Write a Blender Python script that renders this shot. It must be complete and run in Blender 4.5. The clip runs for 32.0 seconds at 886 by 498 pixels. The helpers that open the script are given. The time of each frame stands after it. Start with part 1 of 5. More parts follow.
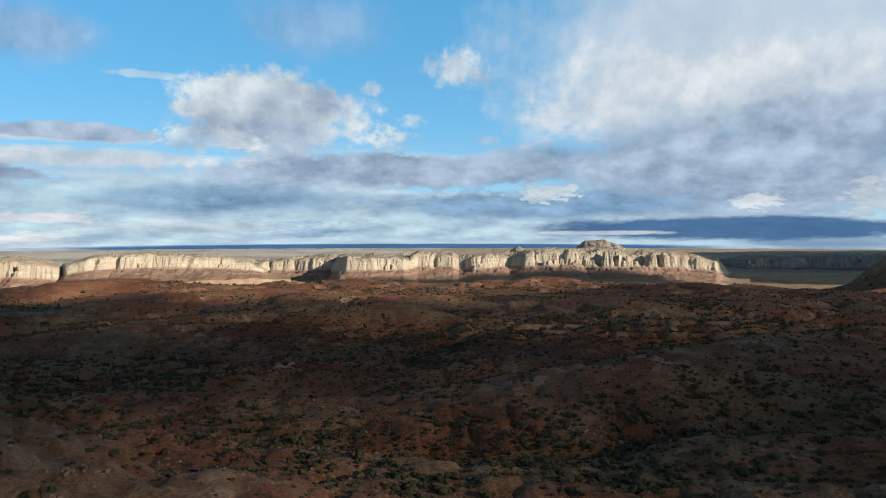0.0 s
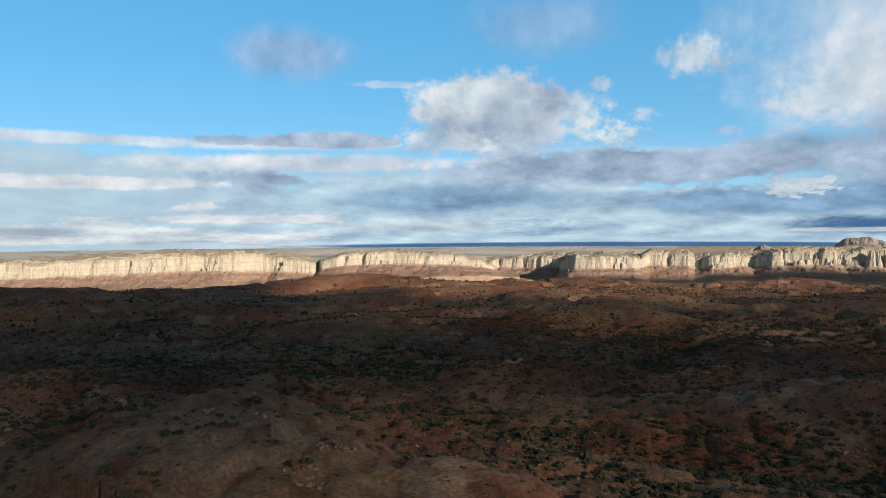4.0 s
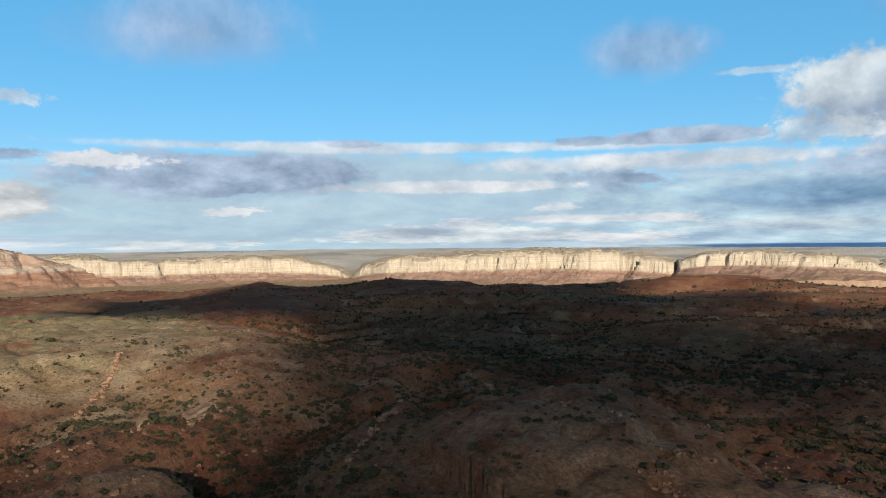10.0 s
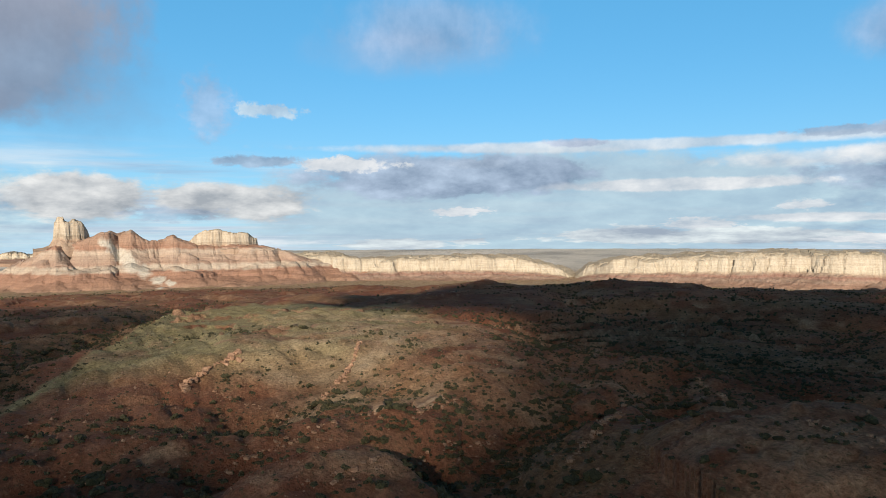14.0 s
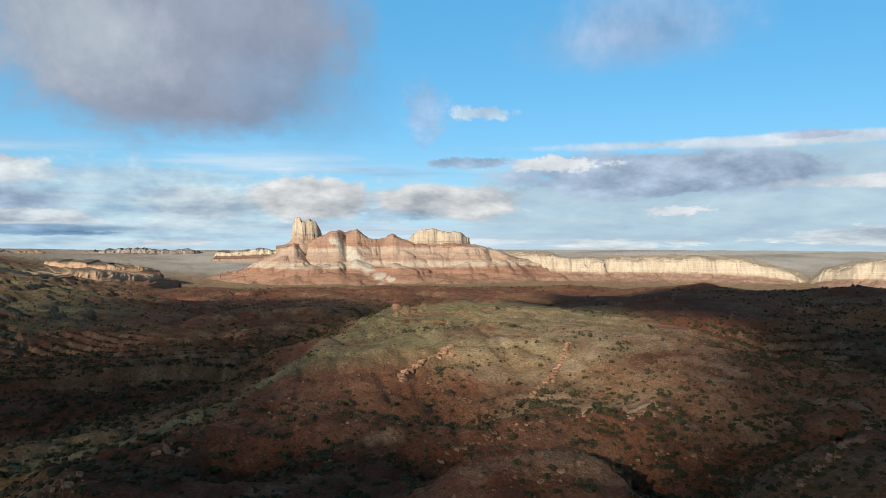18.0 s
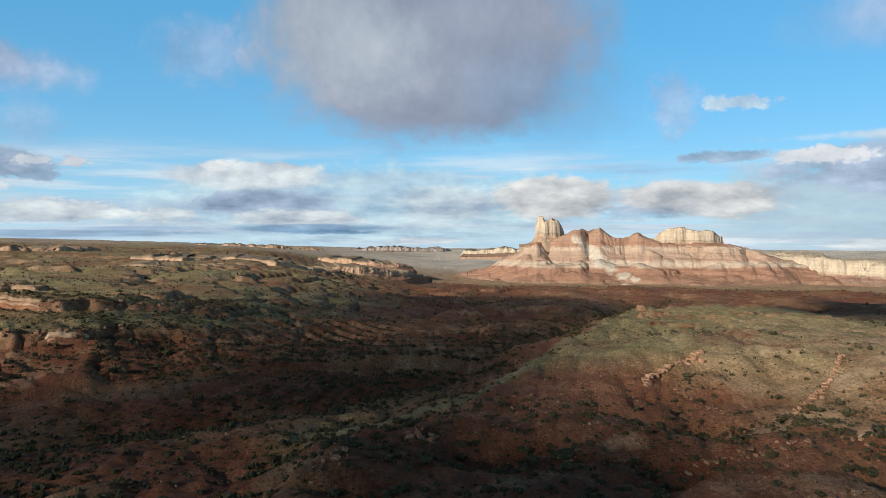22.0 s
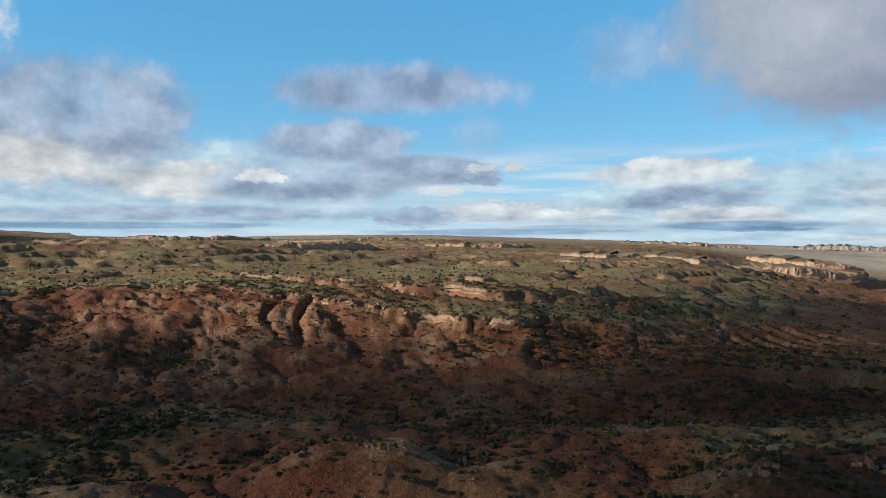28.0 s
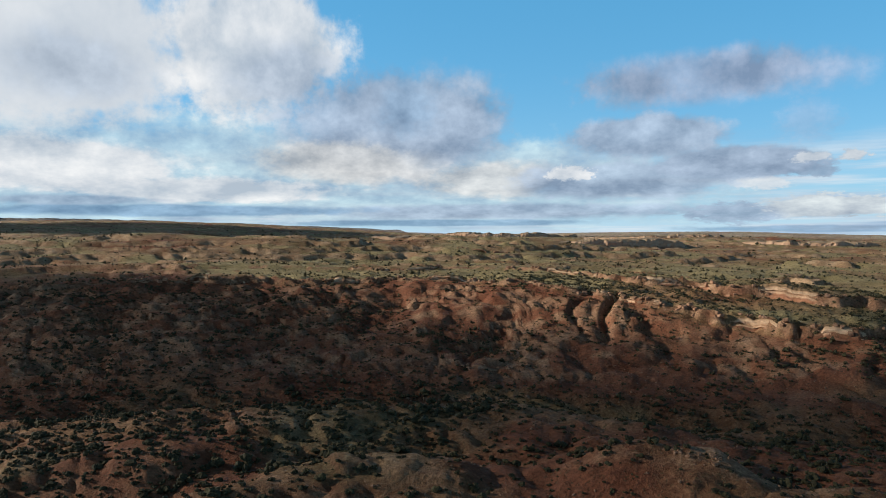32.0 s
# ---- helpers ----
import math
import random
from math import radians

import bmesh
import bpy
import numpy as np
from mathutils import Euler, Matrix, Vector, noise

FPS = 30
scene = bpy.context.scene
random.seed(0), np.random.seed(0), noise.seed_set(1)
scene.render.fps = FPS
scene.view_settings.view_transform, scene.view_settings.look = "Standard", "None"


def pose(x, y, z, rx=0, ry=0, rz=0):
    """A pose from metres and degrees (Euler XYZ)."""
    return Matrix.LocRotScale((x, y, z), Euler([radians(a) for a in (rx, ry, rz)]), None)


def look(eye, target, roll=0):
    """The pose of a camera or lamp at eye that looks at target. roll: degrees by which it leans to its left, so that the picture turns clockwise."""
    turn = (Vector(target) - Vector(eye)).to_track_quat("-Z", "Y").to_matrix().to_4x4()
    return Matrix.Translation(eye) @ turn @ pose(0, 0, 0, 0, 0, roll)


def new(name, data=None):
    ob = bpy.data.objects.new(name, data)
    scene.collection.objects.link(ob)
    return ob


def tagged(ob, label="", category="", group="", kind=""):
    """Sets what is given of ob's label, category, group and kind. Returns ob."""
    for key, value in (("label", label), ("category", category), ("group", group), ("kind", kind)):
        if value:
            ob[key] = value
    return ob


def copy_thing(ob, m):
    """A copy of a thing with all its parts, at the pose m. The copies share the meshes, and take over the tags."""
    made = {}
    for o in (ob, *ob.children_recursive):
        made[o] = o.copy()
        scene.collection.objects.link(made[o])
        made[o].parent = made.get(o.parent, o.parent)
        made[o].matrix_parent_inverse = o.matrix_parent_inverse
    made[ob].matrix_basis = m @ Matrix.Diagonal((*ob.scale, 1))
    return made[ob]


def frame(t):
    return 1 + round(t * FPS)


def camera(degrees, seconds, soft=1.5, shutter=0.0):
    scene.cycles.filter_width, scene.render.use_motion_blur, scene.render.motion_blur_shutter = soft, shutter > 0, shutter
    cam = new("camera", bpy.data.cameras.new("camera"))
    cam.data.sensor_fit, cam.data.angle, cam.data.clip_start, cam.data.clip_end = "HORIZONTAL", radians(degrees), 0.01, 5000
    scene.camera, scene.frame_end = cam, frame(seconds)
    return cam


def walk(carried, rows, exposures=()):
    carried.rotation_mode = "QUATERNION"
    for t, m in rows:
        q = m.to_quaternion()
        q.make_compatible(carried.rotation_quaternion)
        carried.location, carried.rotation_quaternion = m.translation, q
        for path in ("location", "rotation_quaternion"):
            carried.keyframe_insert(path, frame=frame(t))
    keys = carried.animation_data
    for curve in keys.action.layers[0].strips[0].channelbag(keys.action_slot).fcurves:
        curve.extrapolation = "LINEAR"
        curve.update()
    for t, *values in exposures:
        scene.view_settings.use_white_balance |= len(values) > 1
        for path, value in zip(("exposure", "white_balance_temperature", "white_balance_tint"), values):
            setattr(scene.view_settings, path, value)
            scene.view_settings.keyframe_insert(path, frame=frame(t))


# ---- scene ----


# ---------------------------------------------------------------- camera: a drone that hovers and turns
EYE = (0.0, 0.0, 60.0)
cam = camera(63.6, 32.0, 0.9)
TURN = [  # seconds, heading, pitch, roll
    (0, -0.02, -1.18, 0.10),
    (0.5, 2.31, -1.23, 0.14),
    (1, 4.58, -1.27, 0.18),
    (1.5, 6.86, -1.29, 0.21),
    (2, 9.10, -1.30, 0.23),
    (2.5, 11.36, -1.30, 0.26),
    (3, 13.57, -1.30, 0.29),
    (3.5, 15.85, -1.28, 0.33),
    (5.5, 24.88, -1.26, 0.36),
    (6, 27.17, -1.24, 0.36),
    (6.5, 29.60, -1.23, 0.35),
    (7, 32.04, -1.22, 0.35),
    (7.5, 34.46, -1.21, 0.36),
    (8, 36.81, -1.20, 0.39),
    (8.5, 39.15, -1.19, 0.43),
    (9, 41.47, -1.17, 0.46),
    (9.5, 43.80, -1.16, 0.48),
    (10, 46.14, -1.15, 0.49),
    (10.5, 48.42, -1.15, 0.48),
    (11, 50.74, -1.15, 0.46),
    (11.5, 53.04, -1.15, 0.44),
    (12, 55.28, -1.14, 0.42),
    (12.5, 57.47, -1.13, 0.41),
    (13, 59.52, -1.11, 0.39),
    (13.5, 61.72, -1.09, 0.35),
    (14, 63.89, -1.08, 0.30),
    (14.5, 66.07, -1.06, 0.24),
    (16.5, 74.29, -1.06, 0.17),
    (17, 76.36, -1.05, 0.10),
    (17.5, 78.47, -1.06, 0.04),
    (18, 80.59, -1.06, -0.00),
    (18.5, 82.69, -1.08, -0.03),
    (19, 84.90, -1.09, -0.03),
    (19.5, 87.33, -1.10, -0.02),
    (20, 89.77, -1.11, -0.01),
    (20.5, 92.23, -1.12, -0.01),
    (21, 94.77, -1.13, -0.00),
    (21.5, 97.28, -1.14, -0.00),
    (22, 99.85, -1.15, 0.00),
    (22.5, 102.39, -1.15, 0.01),
    (23, 104.93, -1.15, 0.02),
    (23.5, 107.45, -1.15, 0.03),
    (24, 110.11, -1.16, 0.06),
    (24.5, 112.87, -1.17, 0.09),
    (25, 115.57, -1.19, 0.14),
    (25.5, 118.36, -1.21, 0.18),
    (27.5, 129.81, -1.23, 0.22),
    (28, 132.77, -1.25, 0.26),
    (28.5, 135.78, -1.27, 0.29),
    (29, 138.81, -1.28, 0.30),
    (29.5, 141.80, -1.30, 0.31),
    (30, 144.79, -1.31, 0.32),
    (30.5, 147.80, -1.33, 0.31),
    (31, 150.81, -1.35, 0.30),
    (31.5, 153.87, -1.37, 0.29),
    (32, 156.97, -1.39, 0.27),
]
walk(cam, [(t, pose(*EYE, 90 + p, r, h)) for t, h, p, r in TURN])

# ---------------------------------------------------------------- sky, sun
SUN_HEADING, SUN_HEIGHT = 238.0, 18.5


def heading(az, r, z=0.0):
    """A place from a heading in degrees (left turn from y), a distance and a height above the eye."""
    a = radians(az)
    return Vector((-r * math.sin(a), r * math.cos(a), z + EYE[2]))


world = bpy.data.worlds.new("sky")
scene.world = world
world.use_nodes = True
wt = world.node_tree
wt.nodes.clear()


def wlink(a, b):
    wt.links.new(a, b)


def wmath(op, a, b=None, c=None, clamp=False):
    n = wt.nodes.new("ShaderNodeMath")
    n.operation, n.use_clamp = op, clamp
    for i, v in enumerate((a, b, c)):
        if v is None:
            continue
        if isinstance(v, (int, float)):
            n.inputs[i].default_value = v
        else:
            wlink(v, n.inputs[i])
    return n.outputs[0]


def wvec(op, a, b):
    n = wt.nodes.new("ShaderNodeVectorMath")
    n.operation = op
    for i, v in enumerate((a, b)):
        if isinstance(v, tuple):
            n.inputs[i].default_value = v
        else:
            wlink(v, n.inputs[i])
    return n.outputs["Value"] if op in ("DOT_PRODUCT", "LENGTH") else n.outputs["Vector"]


def wmix(fac, a, b):
    n = wt.nodes.new("ShaderNodeMix")
    n.data_type = "RGBA"
    for socket, v in ((n.inputs[0], fac), (n.inputs[6], a), (n.inputs[7], b)):
        if isinstance(v, (int, float)):
            socket.default_value = v
        elif isinstance(v, tuple):
            socket.default_value = (*v, 1)
        else:
            wlink(v, socket)
    return n.outputs[2]


def wnoise(vector, scale, detail, rough):
    n = wt.nodes.new("ShaderNodeTexNoise")
    n.inputs["Scale"].default_value, n.inputs["Detail"].default_value, n.inputs["Roughness"].default_value = scale, detail, rough
    wlink(vector, n.inputs["Vector"])
    return n.outputs["Fac"]


SKY_STRENGTH = 0.1
sky = wt.nodes.new("ShaderNodeTexSky")
sky.sky_type, sky.sun_disc = "NISHITA", False
sky.sun_elevation, sky.sun_rotation = radians(SUN_HEIGHT), radians(-SUN_HEADING)
sky.altitude, sky.air_density, sky.dust_density, sky.ozone_density = 1600, 1.0, 0.4, 2.0

ray = wt.nodes.new("ShaderNodeTexCoord").outputs["Generated"]
m80 = radians(80)
ahead = wvec("DOT_PRODUCT", ray, (-math.sin(m80), math.cos(m80), 0))
aside = wvec("DOT_PRODUCT", ray, (-math.cos(m80), -math.sin(m80), 0))
az_deg = wmath("ADD", wmath("MULTIPLY", wmath("ARCTAN2", aside, ahead), 57.29578), 80)
sep = wt.nodes.new("ShaderNodeSeparateXYZ")
wlink(ray, sep.inputs[0])
el_deg = wmath("MULTIPLY", wmath("ARCSINE", sep.outputs[2]), 57.29578)
# clouds crowd together towards the horizon
depth = wmath("MULTIPLY", wmath("LOGARITHM", wmath("ADD", wmath("MAXIMUM", el_deg, -1.2), 3.0), 2.71828), 7.0)
comb = wt.nodes.new("ShaderNodeCombineXYZ")
wlink(az_deg, comb.inputs[0]), wlink(el_deg, comb.inputs[1])
at = comb.outputs[0]
comb2 = wt.nodes.new("ShaderNodeCombineXYZ")
wlink(wmath("MULTIPLY", az_deg, 0.5), comb2.inputs[0]), wlink(depth, comb2.inputs[1])
drift = comb2.outputs[0]
billow = wnoise(drift, 0.34, 7, 0.58)
lifted = wnoise(wvec("ADD", drift, (0.5, 0.9, 0)), 0.34, 5, 0.55)
fine = wnoise(drift, 1.3, 5, 0.6)
ragged = wmath("ADD", wmath("MULTIPLY", wmath("SUBTRACT", billow, 0.5), 2.6), wmath("MULTIPLY", wmath("SUBTRACT", fine, 0.5), 1.5))
tufts = wnoise(drift, 3.6, 4, 0.6)
curled = wmath("ADD", wmath("MULTIPLY", wmath("SUBTRACT", fine, 0.5), 3.4), wmath("MULTIPLY", wmath("SUBTRACT", tufts, 0.5), 1.4))
relief = wmath("ADD", wmath("MULTIPLY", wmath("SUBTRACT", billow, lifted), 2.2), wmath("ADD", wmath("MULTIPLY", wmath("SUBTRACT", fine, 0.5), 0.5), wmath("MULTIPLY", wmath("SUBTRACT", tufts, 0.5), 0.22)))

WHITE, CREAM, PEARL = (0.75, 0.80, 0.83), (0.60, 0.60, 0.59), (0.56, 0.61, 0.67)
HAZE, SLATE, LILAC = (0.44, 0.58, 0.72), (0.34, 0.43, 0.55), (0.37, 0.43, 0.56)
VIOLET, STEEL, STORM = (0.29, 0.32, 0.40), (0.17, 0.31, 0.47), (0.04, 0.13, 0.28)

sky_tint = wt.nodes.new("ShaderNodeMix")
sky_tint.data_type, sky_tint.blend_type = "RGBA", "MULTIPLY"
sky_tint.inputs[0].default_value, sky_tint.inputs[7].default_value = 1.0, (0.54, 1.12, 1.36, 1)
wlink(sky.outputs[0], sky_tint.inputs[6])
# pale air low over the land
low_air = wmath("POWER", 2.71828, wmath("MULTIPLY", wmath("MAXIMUM", el_deg, 0.0), -0.20))
heaven = [wmix(wmath("MULTIPLY", low_air, 0.9), wmix(0.55, sky_tint.outputs[2], (1.25, 5.1, 8.8)), (5.4, 7.4, 8.8))]


# thin layered cloud that lies in long streaks over the horizon
layers = wt.nodes.new("ShaderNodeCombineXYZ")
wlink(wmath("MULTIPLY", az_deg, 0.045), layers.inputs[0]), wlink(wmath("MULTIPLY", depth, 0.62), layers.inputs[1])
streaks = wnoise(layers.outputs[0], 1.0, 6, 0.55)
shades = wnoise(wvec("ADD", layers.outputs[0], (13.0, 5.0, 2.0)), 1.2, 5, 0.6)
band = wmath("MULTIPLY", wmath("SMOOTH_MIN", wmath("DIVIDE", wmath("SUBTRACT", 7.5, el_deg), 3.0), 1.0, 0.3, True), 0.9)
veil = wt.nodes.new("ShaderNodeMapRange")
veil.interpolation_type = "SMOOTHSTEP"
veil.inputs["From Min"].default_value, veil.inputs["From Max"].default_value = 0.42, 0.62
wlink(streaks, veil.inputs["Value"])
tint_ = wt.nodes.new("ShaderNodeMapRange")
tint_.inputs["From Min"].default_value, tint_.inputs["From Max"].default_value = 0.36, 0.62
wlink(shades, tint_.inputs["Value"])
veil_mask = wmath("MULTIPLY", veil.outputs[0], wmath("MAXIMUM", band, 0.0))
heaven[0] = wmix(veil_mask, heaven[0], wmix(tint_.outputs[0], (3.6, 4.9, 6.7), (8.0, 8.5, 8.9)))


def cloud(az, el, wide, tall, colour, density, soft, rag=0.75):
    """Lays one cloud over the sky: its middle and half-size in degrees, its colour, and how soft its edge is."""
    off = wvec("MULTIPLY", wvec("SUBTRACT", at, (az, el, 0)), (1 / wide, 1 / tall, 0))
    body = wmath("SUBTRACT", wmath("ADD", 0.88, wmath("MULTIPLY", ragged if wide > 5 else curled, rag)), wvec("LENGTH", off, (0, 0, 0)))
    edge = wt.nodes.new("ShaderNodeMapRange")
    edge.interpolation_type = "SMOOTHSTEP"
    edge.inputs["From Min"].default_value, edge.inputs["From Max"].default_value = -0.5 * soft, 0.75 * soft
    edge.inputs["To Max"].default_value = density
    wlink(body, edge.inputs["Value"])
    k = 1 / SKY_STRENGTH
    low = tuple(c * k * f for c, f in zip(colour, (0.62, 0.68, 0.76)))
    high = tuple(min(c * 1.45 + 0.06, 0.95) * k for c in colour)
    tone = wmath("ADD", 0.42, wmath("MULTIPLY", relief, 0.32) if rag < 0.31 else relief, None, True)
    heaven[0] = wmix(edge.outputs[0], heaven[0], wmix(tone, low, high))


cloud(54.2, 2.1, 30.1, 5.2, HAZE, 0.92, 0.22, 0.22)
cloud(20.9, 1.5, 20.0, 4.2, HAZE, 0.8, 0.4, 0.4)
cloud(-5.3, 1.1, 28.8, 2.5, HAZE, 0.9, 0.35, 0.35)
cloud(105.8, 2.0, 21.5, 3.8, HAZE, 0.75, 0.4, 0.45)
cloud(155.6, 3.7, 25.9, 4.1, HAZE, 0.8, 0.45, 0.45)
cloud(181.7, 4.7, 21.9, 5.7, HAZE, 0.8, 0.5, 0.45)
cloud(-23.3, 14.3, 19.4, 8.8, WHITE, 0.72, 0.7, 0.28)
cloud(-20.2, 10.2, 16.4, 4.5, WHITE, 0.7, 0.6, 0.4)
cloud(-22.2, 4.7, 16.1, 4.6, SLATE, 0.95, 0.35, 0.35)
cloud(-27.0, 7.9, 7.5, 2.4, SLATE, 0.9, 0.4, 0.6)
cloud(-10.1, 9.2, 3.5, 1.7, WHITE, 0.5, 0.7, 0.6)
cloud(3.8, 5.0, 17.5, 1.6, SLATE, 0.97, 0.25, 0.5)
cloud(-7.5, 5.5, 7.1, 1.8, SLATE, 0.8, 0.4, 0.5)
cloud(-7.9, 2.4, 15.6, 1.3, STEEL, 0.9, 0.5, 0.6)
cloud(-8.2, 3.2, 2.7, 0.7, PEARL, 0.8, 0.3, 0.8)
cloud(-23.6, 2.4, 1.8, 0.7, WHITE, 0.7, 0.35, 0.9)
cloud(-30.9, 2.4, 1.7, 1.5, PEARL, 0.7, 0.4, 0.8)
cloud(-22.2, 0.4, 16.5, 1.0, STORM, 0.97, 0.3, 0.3)
cloud(-27.8, -0.5, 6.4, 0.8, STORM, 0.6, 0.6, 0.3)
cloud(-13.2, 0.1, 6.0, 0.2, WHITE, 0.7, 0.4, 0.5)
cloud(13.4, 9.5, 8.5, 3.4, PEARL, 0.95, 0.28, 0.55)
cloud(13.9, 7.6, 6.4, 1.7, SLATE, 0.75, 0.5, 0.6)
cloud(10.0, 10.3, 5.2, 1.5, SLATE, 0.5, 0.6, 0.7)
cloud(18.1, 7.3, 4.5, 1.1, PEARL, 0.7, 0.4, 0.7)
cloud(4.2, 7.6, 1.9, 0.8, PEARL, 0.8, 0.6, 1.0)
cloud(-1.3, 13.1, 2.6, 1.4, PEARL, 0.8, 0.7, 0.5)
cloud(5.8, 11.4, 0.8, 0.5, PEARL, 0.6, 0.8, 1.2)
cloud(2.5, 8.9, 1.1, 0.5, PEARL, 0.55, 0.8, 1.2)
cloud(-3.7, 7.5, 0.9, 0.4, LILAC, 0.6, 0.5, 0.5)
cloud(9.9, 16.0, 5.7, 2.6, LILAC, 0.4, 0.8, 0.4)
cloud(26.9, 7.3, 5.4, 0.7, SLATE, 0.9, 0.3, 0.5)
cloud(25.5, 5.7, 12.1, 0.6, WHITE, 0.7, 0.5, 0.5)
cloud(31.1, 4.2, 2.3, 0.5, SLATE, 0.8, 0.4, 0.4)
cloud(17.3, 2.7, 11.0, 1.3, STEEL, 0.75, 0.6, 0.6)
cloud(29.1, 1.2, 4.2, 0.4, WHITE, 0.85, 0.3, 0.6)
cloud(30.1, -0.2, 2.4, 0.3, WHITE, 0.9, 0.3, 0.6)
cloud(11.3, 0.4, 3.9, 0.6, STEEL, 0.6, 0.5, 0.9)
cloud(18.9, 0.6, 8.9, 0.6, PEARL, 0.5, 0.6, 0.6)
cloud(29.6, 13.8, 5.2, 2.1, LILAC, 0.55, 0.7, 0.4)
cloud(22.5, 11.7, 3.6, 0.3, PEARL, 0.5, 0.5, 0.5)
cloud(66.1, 14.4, 8.2, 1.9, LILAC, 0.35, 0.8, 0.3)
cloud(49.8, 6.9, 28.5, 0.5, WHITE, 0.75, 0.45, 0.35)
cloud(31.8, 5.4, 14.2, 0.7, WHITE, 0.7, 0.5, 0.35)
cloud(62.4, 4.6, 12.9, 1.8, SLATE, 0.93, 0.25, 0.45)
cloud(72.3, 5.7, 3.0, 0.6, CREAM, 0.85, 0.4, 0.6)
cloud(60.8, 5.7, 2.4, 0.4, WHITE, 0.8, 0.4, 0.8)
cloud(33.6, 4.1, 4.4, 1.0, SLATE, 0.8, 0.6, 0.6)
cloud(27.1, 7.3, 5.9, 0.6, SLATE, 0.9, 0.25, 0.5)
cloud(34.5, 7.2, 4.0, 0.4, SLATE, 0.8, 0.3, 0.5)
cloud(46.2, 3.8, 11.5, 0.6, WHITE, 0.92, 0.3, 0.45)
cloud(37.2, 2.1, 1.8, 0.4, WHITE, 0.85, 0.35, 0.7)
cloud(62.5, 1.9, 2.8, 0.4, WHITE, 0.92, 0.3, 0.7)
cloud(44.4, 0.8, 3.2, 0.5, WHITE, 0.9, 0.3, 0.8)
cloud(34.9, 1.2, 10.2, 0.4, WHITE, 0.9, 0.35, 0.5)
cloud(44.4, -0.1, 16.3, 0.7, PEARL, 0.95, 0.22, 0.7)
cloud(67.5, -0.6, 5.1, 0.6, PEARL, 0.92, 0.25, 0.7)
cloud(61.7, -0.5, 1.6, 0.3, PEARL, 0.85, 0.3, 0.6)
cloud(31.8, -0.3, 4.8, 0.4, WHITE, 0.85, 0.3, 0.6)
cloud(53.3, 7.2, 2.6, 0.4, LILAC, 0.7, 0.4, 0.5)
cloud(100.8, 14.7, 15.9, 8.6, VIOLET, 0.97, 0.3, 0.2)
cloud(108.0, 14.5, 7.2, 4.6, PEARL, 0.45, 0.8, 0.3)
cloud(91.3, 10.9, 6.7, 4.3, STEEL, 0.45, 0.8, 0.3)
cloud(81.9, 9.8, 2.0, 2.6, LILAC, 0.5, 0.7, 0.5)
cloud(64.7, 16.2, 7.5, 2.7, LILAC, 0.5, 0.8, 0.4)
cloud(77.6, 9.7, 2.8, 0.6, PEARL, 0.65, 0.4, 0.7)
cloud(90.9, 2.9, 5.8, 1.9, CREAM, 0.97, 0.25, 0.4)
cloud(79.7, 2.6, 7.1, 1.6, CREAM, 0.95, 0.3, 0.5)
cloud(84.6, 1.7, 4.1, 0.6, SLATE, 0.6, 0.5, 0.6)
cloud(64.7, 4.8, 13.0, 2.1, SLATE, 0.9, 0.3, 0.4)
cloud(71.7, 5.6, 4.7, 0.6, WHITE, 0.9, 0.35, 0.6)
cloud(78.3, 5.8, 4.0, 0.5, SLATE, 0.8, 0.4, 0.5)
cloud(114.6, 5.0, 5.8, 0.9, PEARL, 0.85, 0.35, 0.6)
cloud(112.2, 5.2, 0.9, 0.4, WHITE, 0.85, 0.35, 0.6)
cloud(115.0, 2.6, 4.1, 1.2, SLATE, 0.93, 0.3, 0.5)
cloud(110.8, 1.3, 4.4, 0.8, PEARL, 0.95, 0.28, 0.6)
cloud(108.9, 0.2, 4.2, 0.2, STEEL, 0.85, 0.35, 0.4)
cloud(99.7, 2.2, 5.5, 1.7, PEARL, 0.7, 0.5, 0.5)
cloud(101.4, -0.5, 2.9, 0.3, WHITE, 0.85, 0.35, 0.5)
cloud(118.3, 13.6, 3.8, 2.5, LILAC, 0.45, 0.8, 0.4)
cloud(133.9, 11.6, 4.5, 1.7, VIOLET, 0.5, 0.8, 0.4)
cloud(130.0, 7.8, 2.2, 1.6, LILAC, 0.35, 0.8, 0.5)
cloud(134.7, 5.0, 7.2, 1.4, SLATE, 0.95, 0.28, 0.4)
cloud(130.1, 4.4, 2.2, 0.7, SLATE, 0.85, 0.35, 0.5)
cloud(127.1, 5.3, 1.2, 0.5, PEARL, 0.9, 0.3, 0.7)
cloud(133.0, 3.5, 2.1, 0.6, WHITE, 0.75, 0.4, 0.6)
cloud(115.0, 4.6, 7.0, 1.2, PEARL, 0.85, 0.35, 0.5)
cloud(117.3, 5.2, 1.3, 0.4, WHITE, 0.9, 0.3, 0.6)
cloud(113.2, 2.3, 5.7, 1.1, SLATE, 0.85, 0.35, 0.5)
cloud(128.6, 1.6, 5.7, 0.8, PEARL, 0.95, 0.28, 0.6)
cloud(134.7, 1.3, 4.1, 0.9, SLATE, 0.85, 0.35, 0.5)
cloud(111.4, 1.3, 5.4, 0.7, PEARL, 0.92, 0.3, 0.6)
cloud(110.5, 0.5, 6.7, 0.4, STEEL, 0.8, 0.35, 0.4)
cloud(127.8, 0.1, 11.5, 0.3, STEEL, 0.7, 0.45, 0.4)
cloud(136.5, 11.3, 11.5, 2.1, LILAC, 0.7, 0.5, 0.4)
